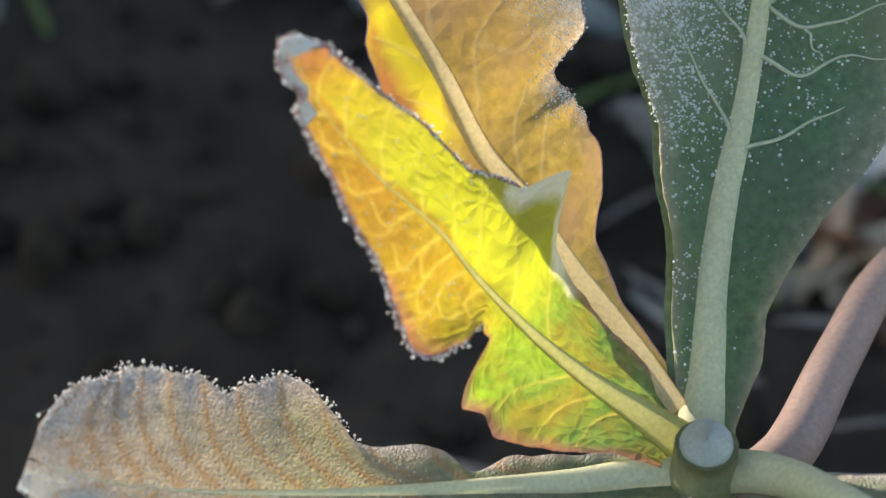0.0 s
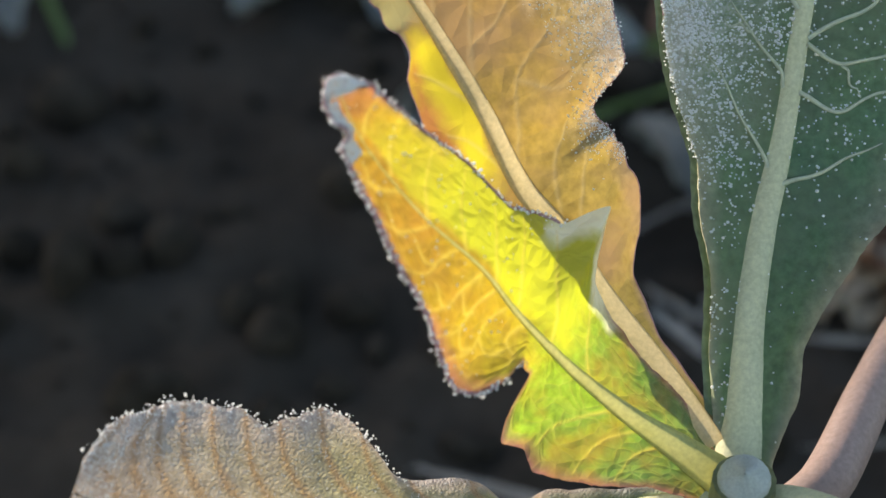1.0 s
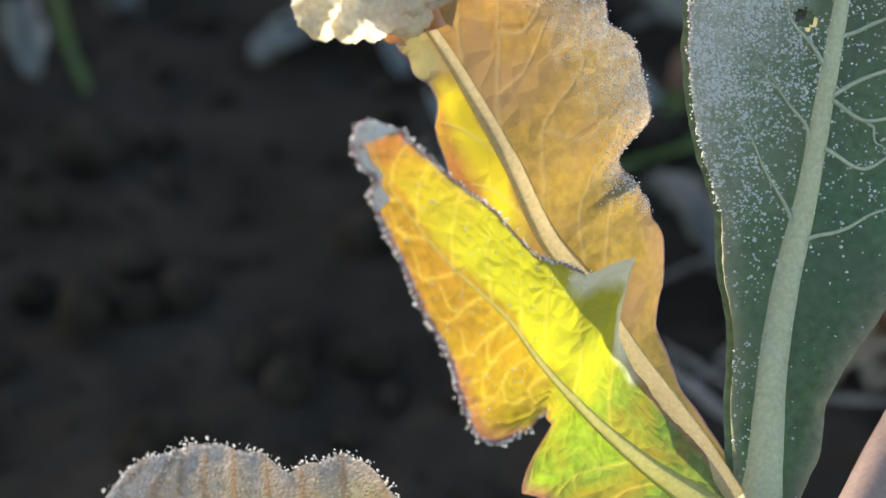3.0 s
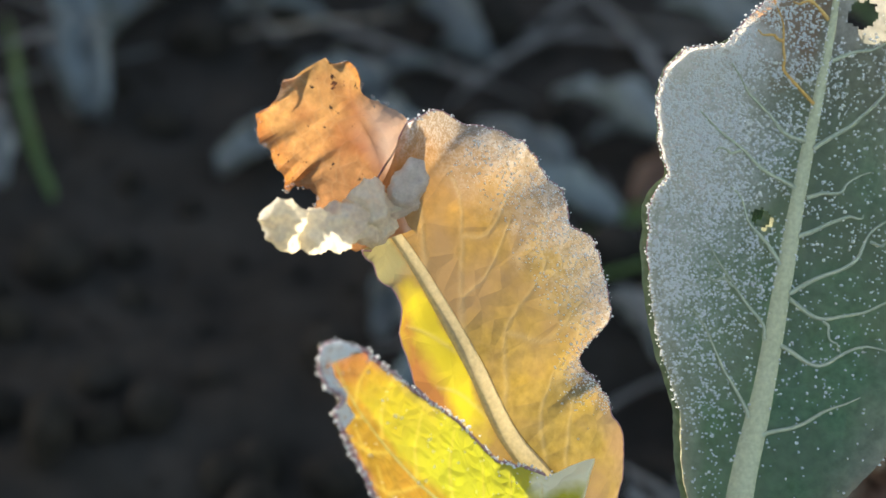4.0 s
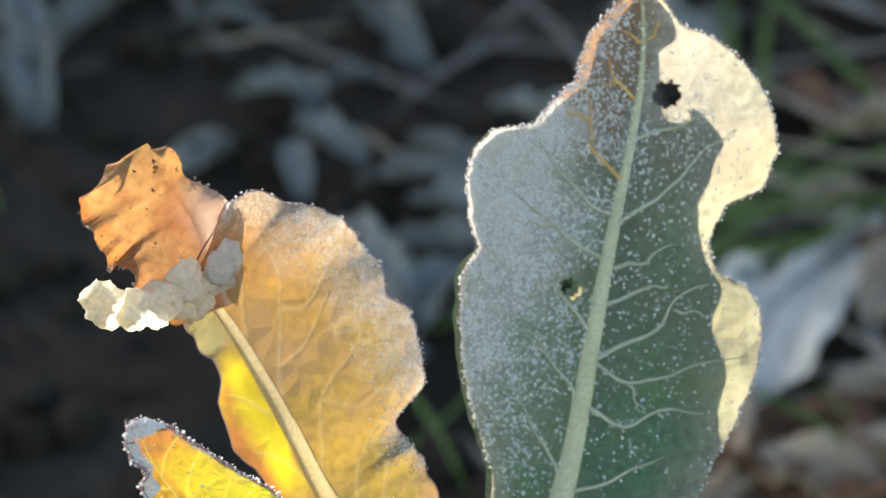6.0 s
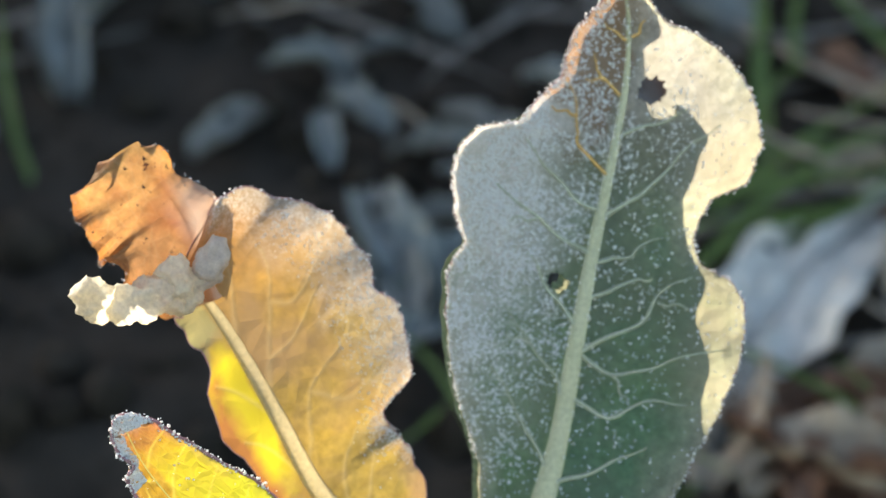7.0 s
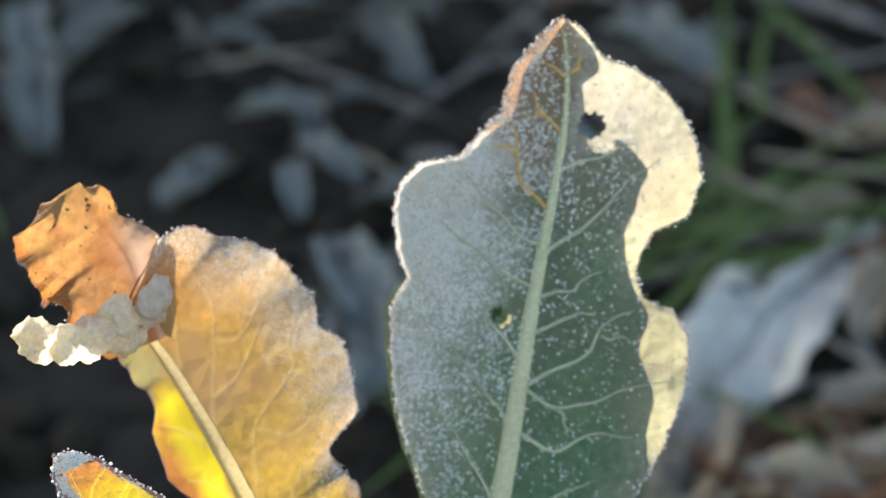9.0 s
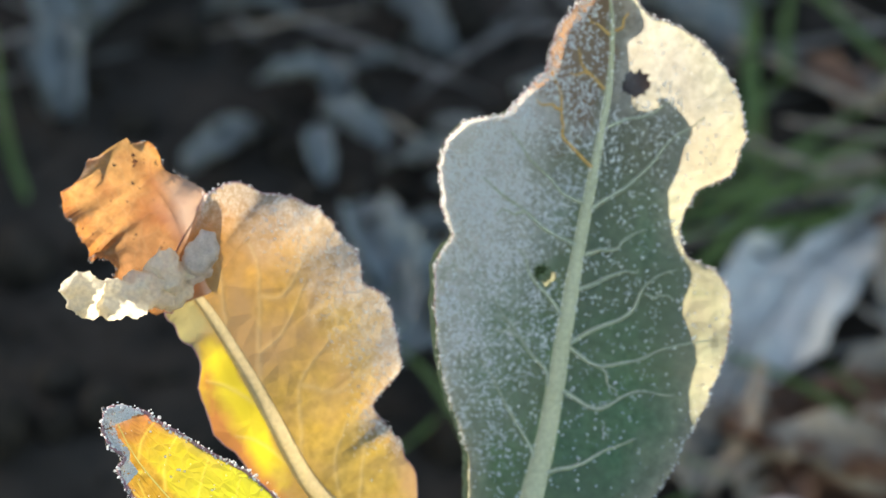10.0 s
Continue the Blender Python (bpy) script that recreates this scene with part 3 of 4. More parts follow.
LOWER = dict(
    side=(0, 0.7, 0.7),
    mid=[(0.0047, 0.3208, 0.0939), (-0.0119, 0.3167, 0.0940), (-0.0283, 0.3131, 0.0956), (-0.0496, 0.3062, 0.0997), (-0.0699, 0.2990, 0.1050), (-0.0866, 0.2935, 0.1101), (-0.1009, 0.2902, 0.1150), (-0.1140, 0.2906, 0.1195)],
    left=[(0.073, 0.0107, 58), (0.318, 0.0163, 48), (0.461, 0.0189, 44), (0.602, 0.0194, 43), (0.732, 0.0184, 43), (0.847, 0.0127, 37), (0.927, 0.0071, 30)],
    right=[(0.015, 0.0036, 10), (0.135, 0.0057, -17), (0.276, 0.0073, -29), (0.328, 0.0054, -49), (0.353, 0.0088, -37), (0.411, 0.0119, -37), (0.456, 0.0128, -36), (0.481, 0.0185, -23), (0.511, 0.0214, -21), (0.554, 0.0237, -21), (0.609, 0.0225, -23), (0.639, 0.0198, -23), (0.687, 0.0237, -22), (0.757, 0.0242, -21), (0.900, 0.0226, -25), (0.965, 0.0180, -24), (0.985, 0.0140, -24), (1.000, 0.0060, -24)],
)
FLAP = dict(
    side=(1, 0, 0),
    mid=[(-0.0575, 0.3695, 0.1825), (-0.0638, 0.3765, 0.1976), (-0.0688, 0.3784, 0.2063), (-0.0739, 0.3819, 0.2141)],
    left=[(0.0, 0.0120, 39), (0.06, 0.0165, 39), (0.15, 0.0202, 39), (0.494, 0.0196, 38), (0.679, 0.0187, 29), (0.887, 0.0181, 22), (0.985, 0.0073, 16), (1.000, 0.0127, 21)],
    right=[(0.008, 0.0040, -40), (0.153, 0.0062, -36), (0.298, 0.0075, -34), (0.534, 0.0075, -36), (0.820, 0.0042, -31), (1.0, 0.0008, -30)],
)

# the bleached margin bends back
GREEN["right"] = [(u, w, a - 12 * min(1, max(0, (u - 0.40) / 0.06))) for u, w, a in GREEN["right"]]

PLANT = dict(group="leaves of the frosted plant")
HOLES = ((np.array((0.0345, 0.4146, 0.2124)), 0.0029), (np.array((0.0150, 0.391, 0.1765)), 0.0021))

# tall green leaf
leaf_a = thing("cabbage_leaf", "tall upright frosted green cabbage leaf with bleached margin and holes", "leaf", PLANT["group"])
green = Leaf(**GREEN, nu=300, nv=101, bend=0.8, ruffle=0.0012, waves=11, blister=0.0005, cell=0.008, seed=3)
green.blade(M_GREEN, leaf_a, holes=HOLES)
green.rib(M_RIB, leaf_a, 0.0056, 0.0004, power=1.3, label="pale tapered midrib")
for course in ([(0.365, -0.10), (0.38, -0.17), (0.42, -0.45), (0.455, -0.66)], [(0.440, -0.06), (0.45, -0.11), (0.477, -0.33), (0.505, -0.56)], [(0.500, -0.04), (0.533, -0.27), (0.566, -0.49)],
               [(0.578, -0.03), (0.604, -0.41), (0.635, -0.70)], [(0.628, -0.02), (0.634, -0.19), (0.661, -0.37), (0.690, -0.62)],
               [(0.350, 0.07), (0.386, 0.43), (0.412, 0.66)], [(0.438, 0.05), (0.430, 0.33), (0.446, 0.55), (0.451, 0.78)], [(0.474, 0.05), (0.462, 0.27), (0.470, 0.45), (0.490, 0.65), (0.500, 0.90)],
               [(0.478, 0.05), (0.517, 0.37), (0.550, 0.47), (0.575, 0.70)], [(0.530, 0.04), (0.557, 0.31), (0.563, 0.42)], [(0.570, 0.05), (0.584, 0.27), (0.610, 0.63)], [(0.622, 0.05), (0.657, 0.35), (0.690, 0.42), (0.731, 0.55), (0.760, 0.72)], [(0.722, 0.04), (0.742, 0.22), (0.768, 0.48)]):
    green.vein_along(M_VEING, course, 0.00052)
for course in ([(0.537, 0.45), (0.538, 0.68)], [(0.462, 0.27), (0.440, 0.42)], [(0.604, -0.41), (0.598, -0.62)], [(0.477, -0.33), (0.482, -0.55)]):
    green.vein_along(M_VEING, course, 0.00036)
for course in ([(0.668, -0.02), (0.707, -0.33), (0.754, -0.57), (0.801, -0.93)], [(0.776, -0.06), (0.818, -0.47), (0.848, -0.55)], [(0.735, -0.48), (0.740, -0.80)], [(0.800, -0.30), (0.795, -0.62)], [(0.870, -0.04), (0.905, -0.50)], [(0.875, 0.05), (0.91, 0.5)]):
    green.vein_along(M_VEINO, course, 0.00042)
green.rim(M_RIM, leaf_a, 0.00012, u0=0.48)
green.frost(M_FROST, leaf_a, 9500, lambda u, v: min(1, max(0.08, (u - 0.30) / 0.30)) * min(1.0, max(0.13 if v < 0.55 else 0.05, 0.30 - 1.1 * v)) * (0.5 if u > 0.80 else 1.0) * (1.5 if 0.66 < u < 0.78 and -0.1 < v < 0.5 else 1.0), (0.00015, 0.00038), label="fine white hoarfrost grains", gaps=HOLES)
green.edge_beads(M_FROST, leaf_a, 0.00026, (0.00010, 0.00032), 0.35, 1.0, name="frost")

# an unseen leaf added against the back of the tall one; it keeps the sun off all but the far margin
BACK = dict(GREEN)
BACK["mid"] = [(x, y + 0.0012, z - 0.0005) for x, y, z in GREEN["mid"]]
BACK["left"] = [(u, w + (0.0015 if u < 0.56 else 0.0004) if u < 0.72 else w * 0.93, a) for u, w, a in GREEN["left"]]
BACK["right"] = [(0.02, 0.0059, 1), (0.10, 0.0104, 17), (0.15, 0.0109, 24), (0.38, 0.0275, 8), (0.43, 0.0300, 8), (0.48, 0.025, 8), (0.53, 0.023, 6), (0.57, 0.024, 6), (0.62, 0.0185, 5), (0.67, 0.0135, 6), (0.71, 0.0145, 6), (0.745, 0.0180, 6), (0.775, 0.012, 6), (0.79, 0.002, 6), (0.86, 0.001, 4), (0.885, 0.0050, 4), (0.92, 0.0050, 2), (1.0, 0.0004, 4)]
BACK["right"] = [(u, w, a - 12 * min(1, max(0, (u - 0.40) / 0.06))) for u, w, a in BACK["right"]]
leaf_e = thing("cabbage_leaf", "unseen green cabbage leaf added behind a taller leaf to shade it", "leaf", PLANT["group"])
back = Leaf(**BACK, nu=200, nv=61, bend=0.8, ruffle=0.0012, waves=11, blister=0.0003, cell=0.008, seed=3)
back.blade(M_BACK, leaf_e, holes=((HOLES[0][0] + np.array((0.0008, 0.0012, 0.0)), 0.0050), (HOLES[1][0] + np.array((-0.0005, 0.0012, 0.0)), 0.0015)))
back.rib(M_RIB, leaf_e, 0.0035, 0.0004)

# orange withered leaf
leaf_b = thing("cabbage_leaf", "withered orange-yellow cabbage leaf with a crumpled dry tip", "leaf", PLANT["group"])
orange = Leaf(**ORANGE, nu=300, nv=131, bend=0.5, ruffle=0.0016, waves=13, blister=0.0003, cell=0.011, swell=0.0012, seed=5)
ORANGE_VEINS = ([(0.470, 0.03), (0.492, 0.11), (0.577, 0.26), (0.616, 0.54), (0.643, 0.69), (0.70, 0.85)], [(0.585, 0.03), (0.647, 0.11), (0.666, 0.36), (0.72, 0.62)], [(0.610, 0.03), (0.66, 0.15), (0.739, 0.31), (0.782, 0.41), (0.86, 0.55)],
                [(0.340, 0.05), (0.369, 0.16), (0.45, 0.40), (0.481, 0.61), (0.535, 0.75)], [(0.72, 0.03), (0.80, 0.16), (0.90, 0.35)], [(0.29, 0.05), (0.36, 0.40), (0.42, 0.75)], [(0.45, -0.03), (0.52, -0.40), (0.56, -0.75)], [(0.57, -0.03), (0.63, -0.40), (0.66, -0.75)], [(0.577, 0.26), (0.54, 0.50), (0.56, 0.80)], [(0.739, 0.31), (0.72, 0.45), (0.76, 0.75)])
orange.blade(M_ORANGE, leaf_b, slot=lambda u: 0.0007 + 0.0027 * max(0, 1 - u / 0.97), lines=ORANGE_VEINS, line_width=0.00042)
orange.rib(M_RIBY, leaf_b, 0.0034, 0.0007, u1=0.97, label="straw-coloured midrib", shell=True)
orange.rim(M_RIM, leaf_b, 0.00015)
orange.frost(M_FROST, leaf_b, 1900, lambda u, v: max(0, v - 0.5) * 1.6 * (1 if 0.35 < u < 0.86 else 0), label="fine white hoarfrost grains")
orange.edge_beads(M_FROST, leaf_b, 0.0005, (0.0001, 0.00028), 0.35, 1.0, (1,), name="frost")
flap = Leaf(**FLAP, nu=150, nv=81, bend=0.7, ruffle=0.0030, waves=9, blister=0.0001, cell=0.008, seed=7, swell=0.0022)
flap.blade(M_DRY, leaf_b, "crumpled orange-brown dry tip", name="dry_tip")
flap.edge_beads(M_DROP, leaf_b, 0.0012, (0.00015, 0.0004), 0.1, 1.0, name="ice_rime")
def crumple(path, radii, seed, amount, name, mat, parent, label=""):
    """Tissue rolled up on itself: an uneven, deeply creased roll."""
    pts = spline(path, 46)
    rr = np.interp(np.linspace(0, 1, 46), np.linspace(0, 1, len(radii)), radii)
    v, f = tube(pts, rr, 40)
    out = []
    for k, p in enumerate(v):
        c = pts[k // 40]
        d = Vector(p) - Vector(c)
        q = Vector(p) * 330
        s = 1 + amount * (noise.noise(q + Vector((seed, 0, 0))) + 0.55 * noise.noise(q * 2.3) + 0.22 * noise.noise(q * 6.1) + 0.9 * (abs(noise.noise(q * 0.6)) - 0.2))
        out.append(Vector(c) + d * s)
    facing = [q for q in f if len(q) == 4 and (sum((Vector(v[k]) - Vector(pts[k // 40]) for k in q), Vector())).normalized().dot(Vector((-0.1, -0.85, 0.5))) > -0.25]
    return mesh_object(name, out, facing, mat, parent, label)


crumple([(-0.0606, 0.3672, 0.1850), (-0.0622, 0.3655, 0.1885), (-0.0634, 0.3645, 0.1935), (-0.0638, 0.3648, 0.1980)], (0.0022, 0.0042, 0.0050, 0.0038, 0.0012), 1, 0.42, "curled_edge", M_BLEACH, leaf_b, "bleached white curled edge")
crumple([(-0.0630, 0.3660, 0.1880), (-0.0680, 0.3600, 0.1900), (-0.0730, 0.3560, 0.1908), (-0.0770, 0.3545, 0.1900)], (0.0042, 0.0040, 0.0036, 0.0024), 4, 0.5, "curled_edge", M_BLEACH, leaf_b)
crumple([(-0.0788, 0.3555, 0.1982), (-0.0790, 0.3548, 0.1953), (-0.0786, 0.3540, 0.1915), (-0.0766, 0.3530, 0.1880)], (0.0014, 0.0042, 0.0040, 0.0010), 6, 0.35, "curled_edge", M_BLEACH, leaf_b)

M_HUSK = plain_material("frosted_husk", (0.42, 0.36, 0.30), (0.80, 0.74, 0.68), 420, 0.6, 0.6, 0.001, 0.4, (1.0, 0.9, 0.75))
crumple([(-0.0548, 0.3690, 0.2000), (-0.0556, 0.3672, 0.1968), (-0.0572, 0.3658, 0.1930), (-0.0592, 0.3652, 0.1895)], (0.0012, 0.0032, 0.0034, 0.0014), 9, 0.3, "curled_edge", M_HUSK, leaf_b, "grey frosted curled edge with dark specks")

# front yellow leaf
leaf_c = thing("cabbage_leaf", "small folded yellow cabbage leaf with beaded ice along its edge", "leaf", PLANT["group"])
near = Leaf(**NEAR, nu=340, nv=141, bend=0.15, ruffle=0.0006, waves=14, blister=0.0006, cell=0.0055, seed=11, ease=3, ease_angle=5)
NEAR_VEINS = [[(a, -0.03), (a + 0.012, -0.30), (a + b, -0.62), (a + b + 0.03, -0.95)] for a, b in ((0.425, -0.005), (0.465, 0.01), (0.505, 0.012), (0.545, 0.02), (0.60, 0.02), (0.65, 0.03), (0.71, 0.03), (0.77, 0.03), (0.83, 0.03))]
NEAR_VEINS += [[(a, v), (a + 0.016, v - 0.10), (a + 0.042, v + 0.02)] for a, v in ((0.435, -0.45), (0.478, -0.62), (0.512, -0.38), (0.56, -0.60), (0.615, -0.40), (0.67, -0.55), (0.73, -0.5))]
NEAR_VEINS += [[(a, 0.03), (a + 0.03, 0.35), (a + 0.05, 0.9)] for a in (0.30, 0.38, 0.45, 0.52, 0.59, 0.66, 0.73, 0.80)] + [[(a, -0.04), (a + 0.05, -0.45), (a + 0.06, -0.9)] for a in (0.12, 0.18, 0.24)]
near.blade(M_NEAR, leaf_c, slot=lambda u: 0.00012 + 0.0040 * max(0, 1 - u / 0.97) ** 3.4, lines=NEAR_VEINS, line_width=0.00030)
near.rib(M_RIBN, leaf_c, 0.0044, 0.00012, power=3.4, label="pale tapered midrib", shell=True)
near.rim(M_RIM, leaf_c, 0.00034, u0=0.43)
near.edge_beads(M_DROP, leaf_c, 0.0009, (0.00030, 0.00060), 0.40, 1.0, (-1,), "clear frozen droplets")
near.edge_beads(M_FROST, leaf_c, 0.00022, (0.00014, 0.00038), 0.42, 1.0, (-1, 1), name="frost", spread=0.0004, skip=0.1)
near.frost(M_FROST, leaf_c, 1500, lambda u, v: (1.0 if u > 0.91 else 0.0) + (1.0 if v < -0.3 and 0.78 < u < 0.90 else 0.0) + (0.004 if u > 0.45 else 0.0), (0.00013, 0.00030), label="patches of white hoarfrost")

# low grey-green leaf
leaf_d = thing("cabbage_leaf", "drooping grey-green cabbage leaf with a frosted wavy margin", "leaf", PLANT["group"])
lower = Leaf(**LOWER, nu=260, nv=81, bend=0.4, ruffle=0.0014, waves=17, blister=0.0001, cell=0.008, seed=13, swell=0.0006)
LOWER_VEINS = [[(a, 0.04), (a + 0.05, 0.32), (a + 0.07, 0.62), (a + 0.07 - 0.02 * (a > 0.8), 0.97)] for a in (0.22, 0.30, 0.37, 0.43, 0.49, 0.55, 0.61, 0.67, 0.73, 0.79, 0.85, 0.91)] + [[(a, -0.04), (a + 0.06, -0.5), (a + 0.07, -0.95)] for a in (0.40, 0.52, 0.64, 0.76, 0.86)]
lower.blade(M_LOWER, leaf_d, slot=lambda u: 0.0002 + 0.0042 * max(0, 1 - u / 0.97) ** 2.8, lines=LOWER_VEINS, line_width=0.0009)
lower.rib(M_RIB, leaf_d, 0.0046, 0.0002, power=2.8, label="pale tapered midrib", shell=True)
lower.edge_beads(M_FROST, leaf_d, 0.00018, (0.00010, 0.00030), 0.45, 1.0, name="frost", spread=0.0006)
lower.frost(M_FROST, leaf_d, 7000, lambda u, v: max(0, u - 0.35) * (1.5 if v < 0.05 or u > 0.93 or v > 0.9 else 0.3), (0.00007, 0.00018), label="fine white hoarfrost grains")

# ---- ground ----
GROUND_Z = -0.12


def ground_height(x, y):
    f = max(0.0, 1 - max(abs(x), abs(y - 0.6)) / 1.4)
    return GROUND_Z + f * (0.014 * noise.noise((x * 9, y * 9, 0)) + 0.008 * noise.noise((x * 31, y * 31, 3)) + 0.004 * noise.noise((x * 80, y * 80, 7)))


gx = np.concatenate([-np.geomspace(0.9, 40, 30)[::-1], np.linspace(-0.88, 0.88, 220), np.geomspace(0.9, 40, 30)])
k = len(gx)
gv = [(x, y, ground_height(x, y)) for y in gx + 0.6 for x in gx]
gf = [(i * k + j, i * k + j + 1, (i + 1) * k + j + 1, (i + 1) * k + j) for i in range(k - 1) for j in range(k - 1)]
ground = mesh_object("ground", gv, gf, M_SOIL)
tagged(ground, "dark damp garden soil", "ground", kind="structure")

# stem and stubs
stem = thing("cabbage_stump", "short green cabbage stem with a pale cut top", "stem")
v, f = tube(spline([(0.012, 0.330, GROUND_Z - 0.01), (0.011, 0.327, 0.03), (0.0095, 0.322, 0.075), (0.0092, 0.3165, 0.104)], 20), [0.010 - 0.0002 * i for i in range(20)], 16)
mesh_object("stalk", v, f, M_STEM, stem)
v, f = tube([(0.0092, 0.3168, 0.1030), (0.0091, 0.3160, 0.1046), (0.0090, 0.3152, 0.1062), (0.0090, 0.3148, 0.1072)], [0.0050, 0.0052, 0.0046, 0.0002], 18)
mesh_object("cut_face", v, f, M_CUT, stem, "pale grey cut stem end")

# unseen plain wall added beyond the bed: the ground lies in its shadow, only the plant's top stands in the sun
WALL_Y = 3.0
wall_top = 0.082 + (WALL_Y - 0.30) / math.cos(radians(SUN_AZ)) * math.tan(radians(SUN_ELEV))
wv = [(x, y, z) for x in (-9, 9) for y in (WALL_Y, WALL_Y + 0.2) for z in (GROUND_Z - 0.3, wall_top)]
wall = mesh_object("wall_north", wv, [(0, 1, 3, 2), (4, 6, 7, 5), (0, 4, 5, 1), (2, 3, 7, 6), (1, 5, 7, 3), (0, 2, 6, 4)], plain_material("render_wall", (0.35, 0.33, 0.30), (0.45, 0.43, 0.40), 3, 0.9), smooth=False)
tagged(wall, "unseen plain pale wall added to shade the ground", "wall", kind="structure")

# petioles of leaves that lean out to the side
leaf_f = thing("cabbage_leaf", "brown-pink stalk of a withered cabbage leaf", "leaf", PLANT["group"])
v, f = tube(spline([(0.018, 0.324, 0.085), (0.0282, 0.3328, 0.0899), (0.0399, 0.3584, 0.0926), (0.0540, 0.3860, 0.0950), (0.078, 0.430, 0.075), (0.105, 0.490, 0.010), (0.125, 0.545, -0.080)], 40), [0.0060 - 0.00007 * i for i in range(40)], 12)
mesh_object("petiole", v, f, M_PINK, leaf_f)
side = Leaf((0.8, -0.5, 0.1), [(0.125, 0.545, -0.080), (0.128, 0.57, -0.100), (0.131, 0.61, -0.110), (0.135, 0.65, -0.112), (0.14, 0.68, -0.114)],
            [(0, 0.002, 0), (0.3, 0.022, -20), (0.7, 0.026, -15), (1, 0.003, 0)], [(0, 0.002, 0), (0.3, 0.02, -25), (0.7, 0.022, -20), (1, 0.003, 0)], nu=70, nv=31, ruffle=0.004, blister=0.002, cell=0.012, seed=21)
side.blade(M_BROWN, leaf_f, "withered brown blade")
leaf_g = thing("cabbage_leaf", "green cabbage leaf leaning out over the soil", "leaf", PLANT["group"])
low = Leaf((0.7, 0.7, 0.2), [(0.010, 0.322, 0.088), (0.0225, 0.3130, 0.0975), (0.036, 0.297, 0.1045), (0.060, 0.272, 0.106), (0.085, 0.250, 0.098), (0.11, 0.23, 0.085)],
           [(0, 0.003, 0), (0.25, 0.006, 5), (0.5, 0.02, 12), (0.75, 0.028, 12), (1, 0.003, 0)], [(0, 0.003, 0), (0.25, 0.006, 5), (0.5, 0.02, 12), (0.75, 0.028, 12), (1, 0.003, 0)], nu=120, nv=41, seed=22)
low.blade(M_LOWER, leaf_g)
low.rib(M_RIB, leaf_g, 0.0050, 0.0005)

# ---- litter on the soil ----
rng = np.random.default_rng(31)


SPREAD = 1.225     # the litter plan is laid out at this scale


def sheet_grid(length, width, curl, wrinkle, seed, point=0.8, n=22, m=9):
    """A dried blade lying on the soil: tapered, arched, wrinkled."""
    vs, fs = [], []
    for i in range(n):
        u = i / (n - 1)
        w = width * (math.sin(math.pi * min(1, 0.06 + 0.94 * u) ** point)) ** 0.7 * 0.5 + 0.0004
        for j in range(m):
            s = 2 * j / (m - 1) - 1
            p = Vector((s * w * (1 + 0.35 * noise.noise((u * 7, seed, 3 * s))), (u - 0.5) * length, 0))
            p.x += 0.10 * length * math.sin(2.2 * u + seed)
            p.z = curl * (s * s * w * 1.2 + length * 0.16 * math.sin(math.pi * u)) + wrinkle * (noise.noise((u * 5 + seed, s * 2, 0)) + 0.5 * noise.noise((u * 14, s * 5, seed)))
            vs.append(p)
    for i in range(n - 1):
        for j in range(m - 1):
            fs.append((i * m + j, i * m + j + 1, (i + 1) * m + j + 1, (i + 1) * m + j))
    return vs, fs


def dried_leaf(mat, seed, length=0.10, width=0.026, wrinkle=0.010, point=0.8, n=26, m=11, name="dead_leaf", curl=0.8):
    """A dead leaf with blade and midrib, made once; further ones are copies."""
    ob = thing(name, "", "")
    vs, fs = sheet_grid(length, width, curl, wrinkle, seed, point, n, m)
    mesh_object("blade", vs, fs, mat, ob)
    mid = [vs[i * m + m // 2] + Vector((0, 0, 0.0004)) for i in range(n)]
    v, f = tube(mid, [0.0012 - 0.0009 * i / n for i in range(n)], 6)
    mesh_object("midrib", v, f, M_TWIG, ob)
    return ob


USED = set()


def lay(ob, x, y, turn, tilt=0.0, lean=0.0, up=0.004, label="", category="", group="", size=1.0):
    x, y, size = 0.031 + (x - 0.031) * SPREAD, 0.027 + (y - 0.027) * SPREAD, size * SPREAD
    m = pose(x, y, ground_height(x, y) + up, tilt, lean, turn) @ Matrix.Scale(size, 4)
    if ob.name in USED:
        ob = copy_thing(ob, m)
        ob.matrix_basis = m
    else:
        USED.add(ob.name)
        ob.matrix_basis = m
    return tagged(ob, label, category, group)


def strip(name, length, width, curl, wrinkle, seed, mat, point):
    vs, fs = sheet_grid(length, width, curl, wrinkle, seed, point, 24, 5)
    return mesh_object(name, vs, fs, mat)


GREY = [dried_leaf(M_DEAD, s) for s in (1, 2, 3)]
BRN = [dried_leaf(M_BROWN, s, 0.08) for s in (4, 5)]
TAN = [dried_leaf(M_TAN, s, 0.08, 0.03) for s in (14, 15)]
FROSTED = [dried_leaf(M_FROSTED, s, 0.10, 0.03) for s in (16, 17)]
PALE = dried_leaf(M_PALE, 12, 0.22, 0.062, 0.012, 1.7, 60, 21, curl=0.22)
STRAW = [strip("straw", 0.16, 0.006, 0.15, 0.003, s, M_TWIG, 0.9) for s in (6, 7, 8)]
BLADE = [strip("grass_blade", 0.17, 0.0052, 0.25, 0.002, s, M_GRASS, 0.7) for s in (9, 10, 11)]
GREY_L, BROWN_L, TAN_L = ("blue-grey dried leaf lying on dark soil", "brown dried leaf lying on dark soil", "tan dried leaf curled on dark soil")

# the ones that stand out
lay(PALE, 0.119, 0.655, 162, 3, 0, 0.008, "large pale grey dried leaf lying on the soil", "dead leaf", size=0.82)
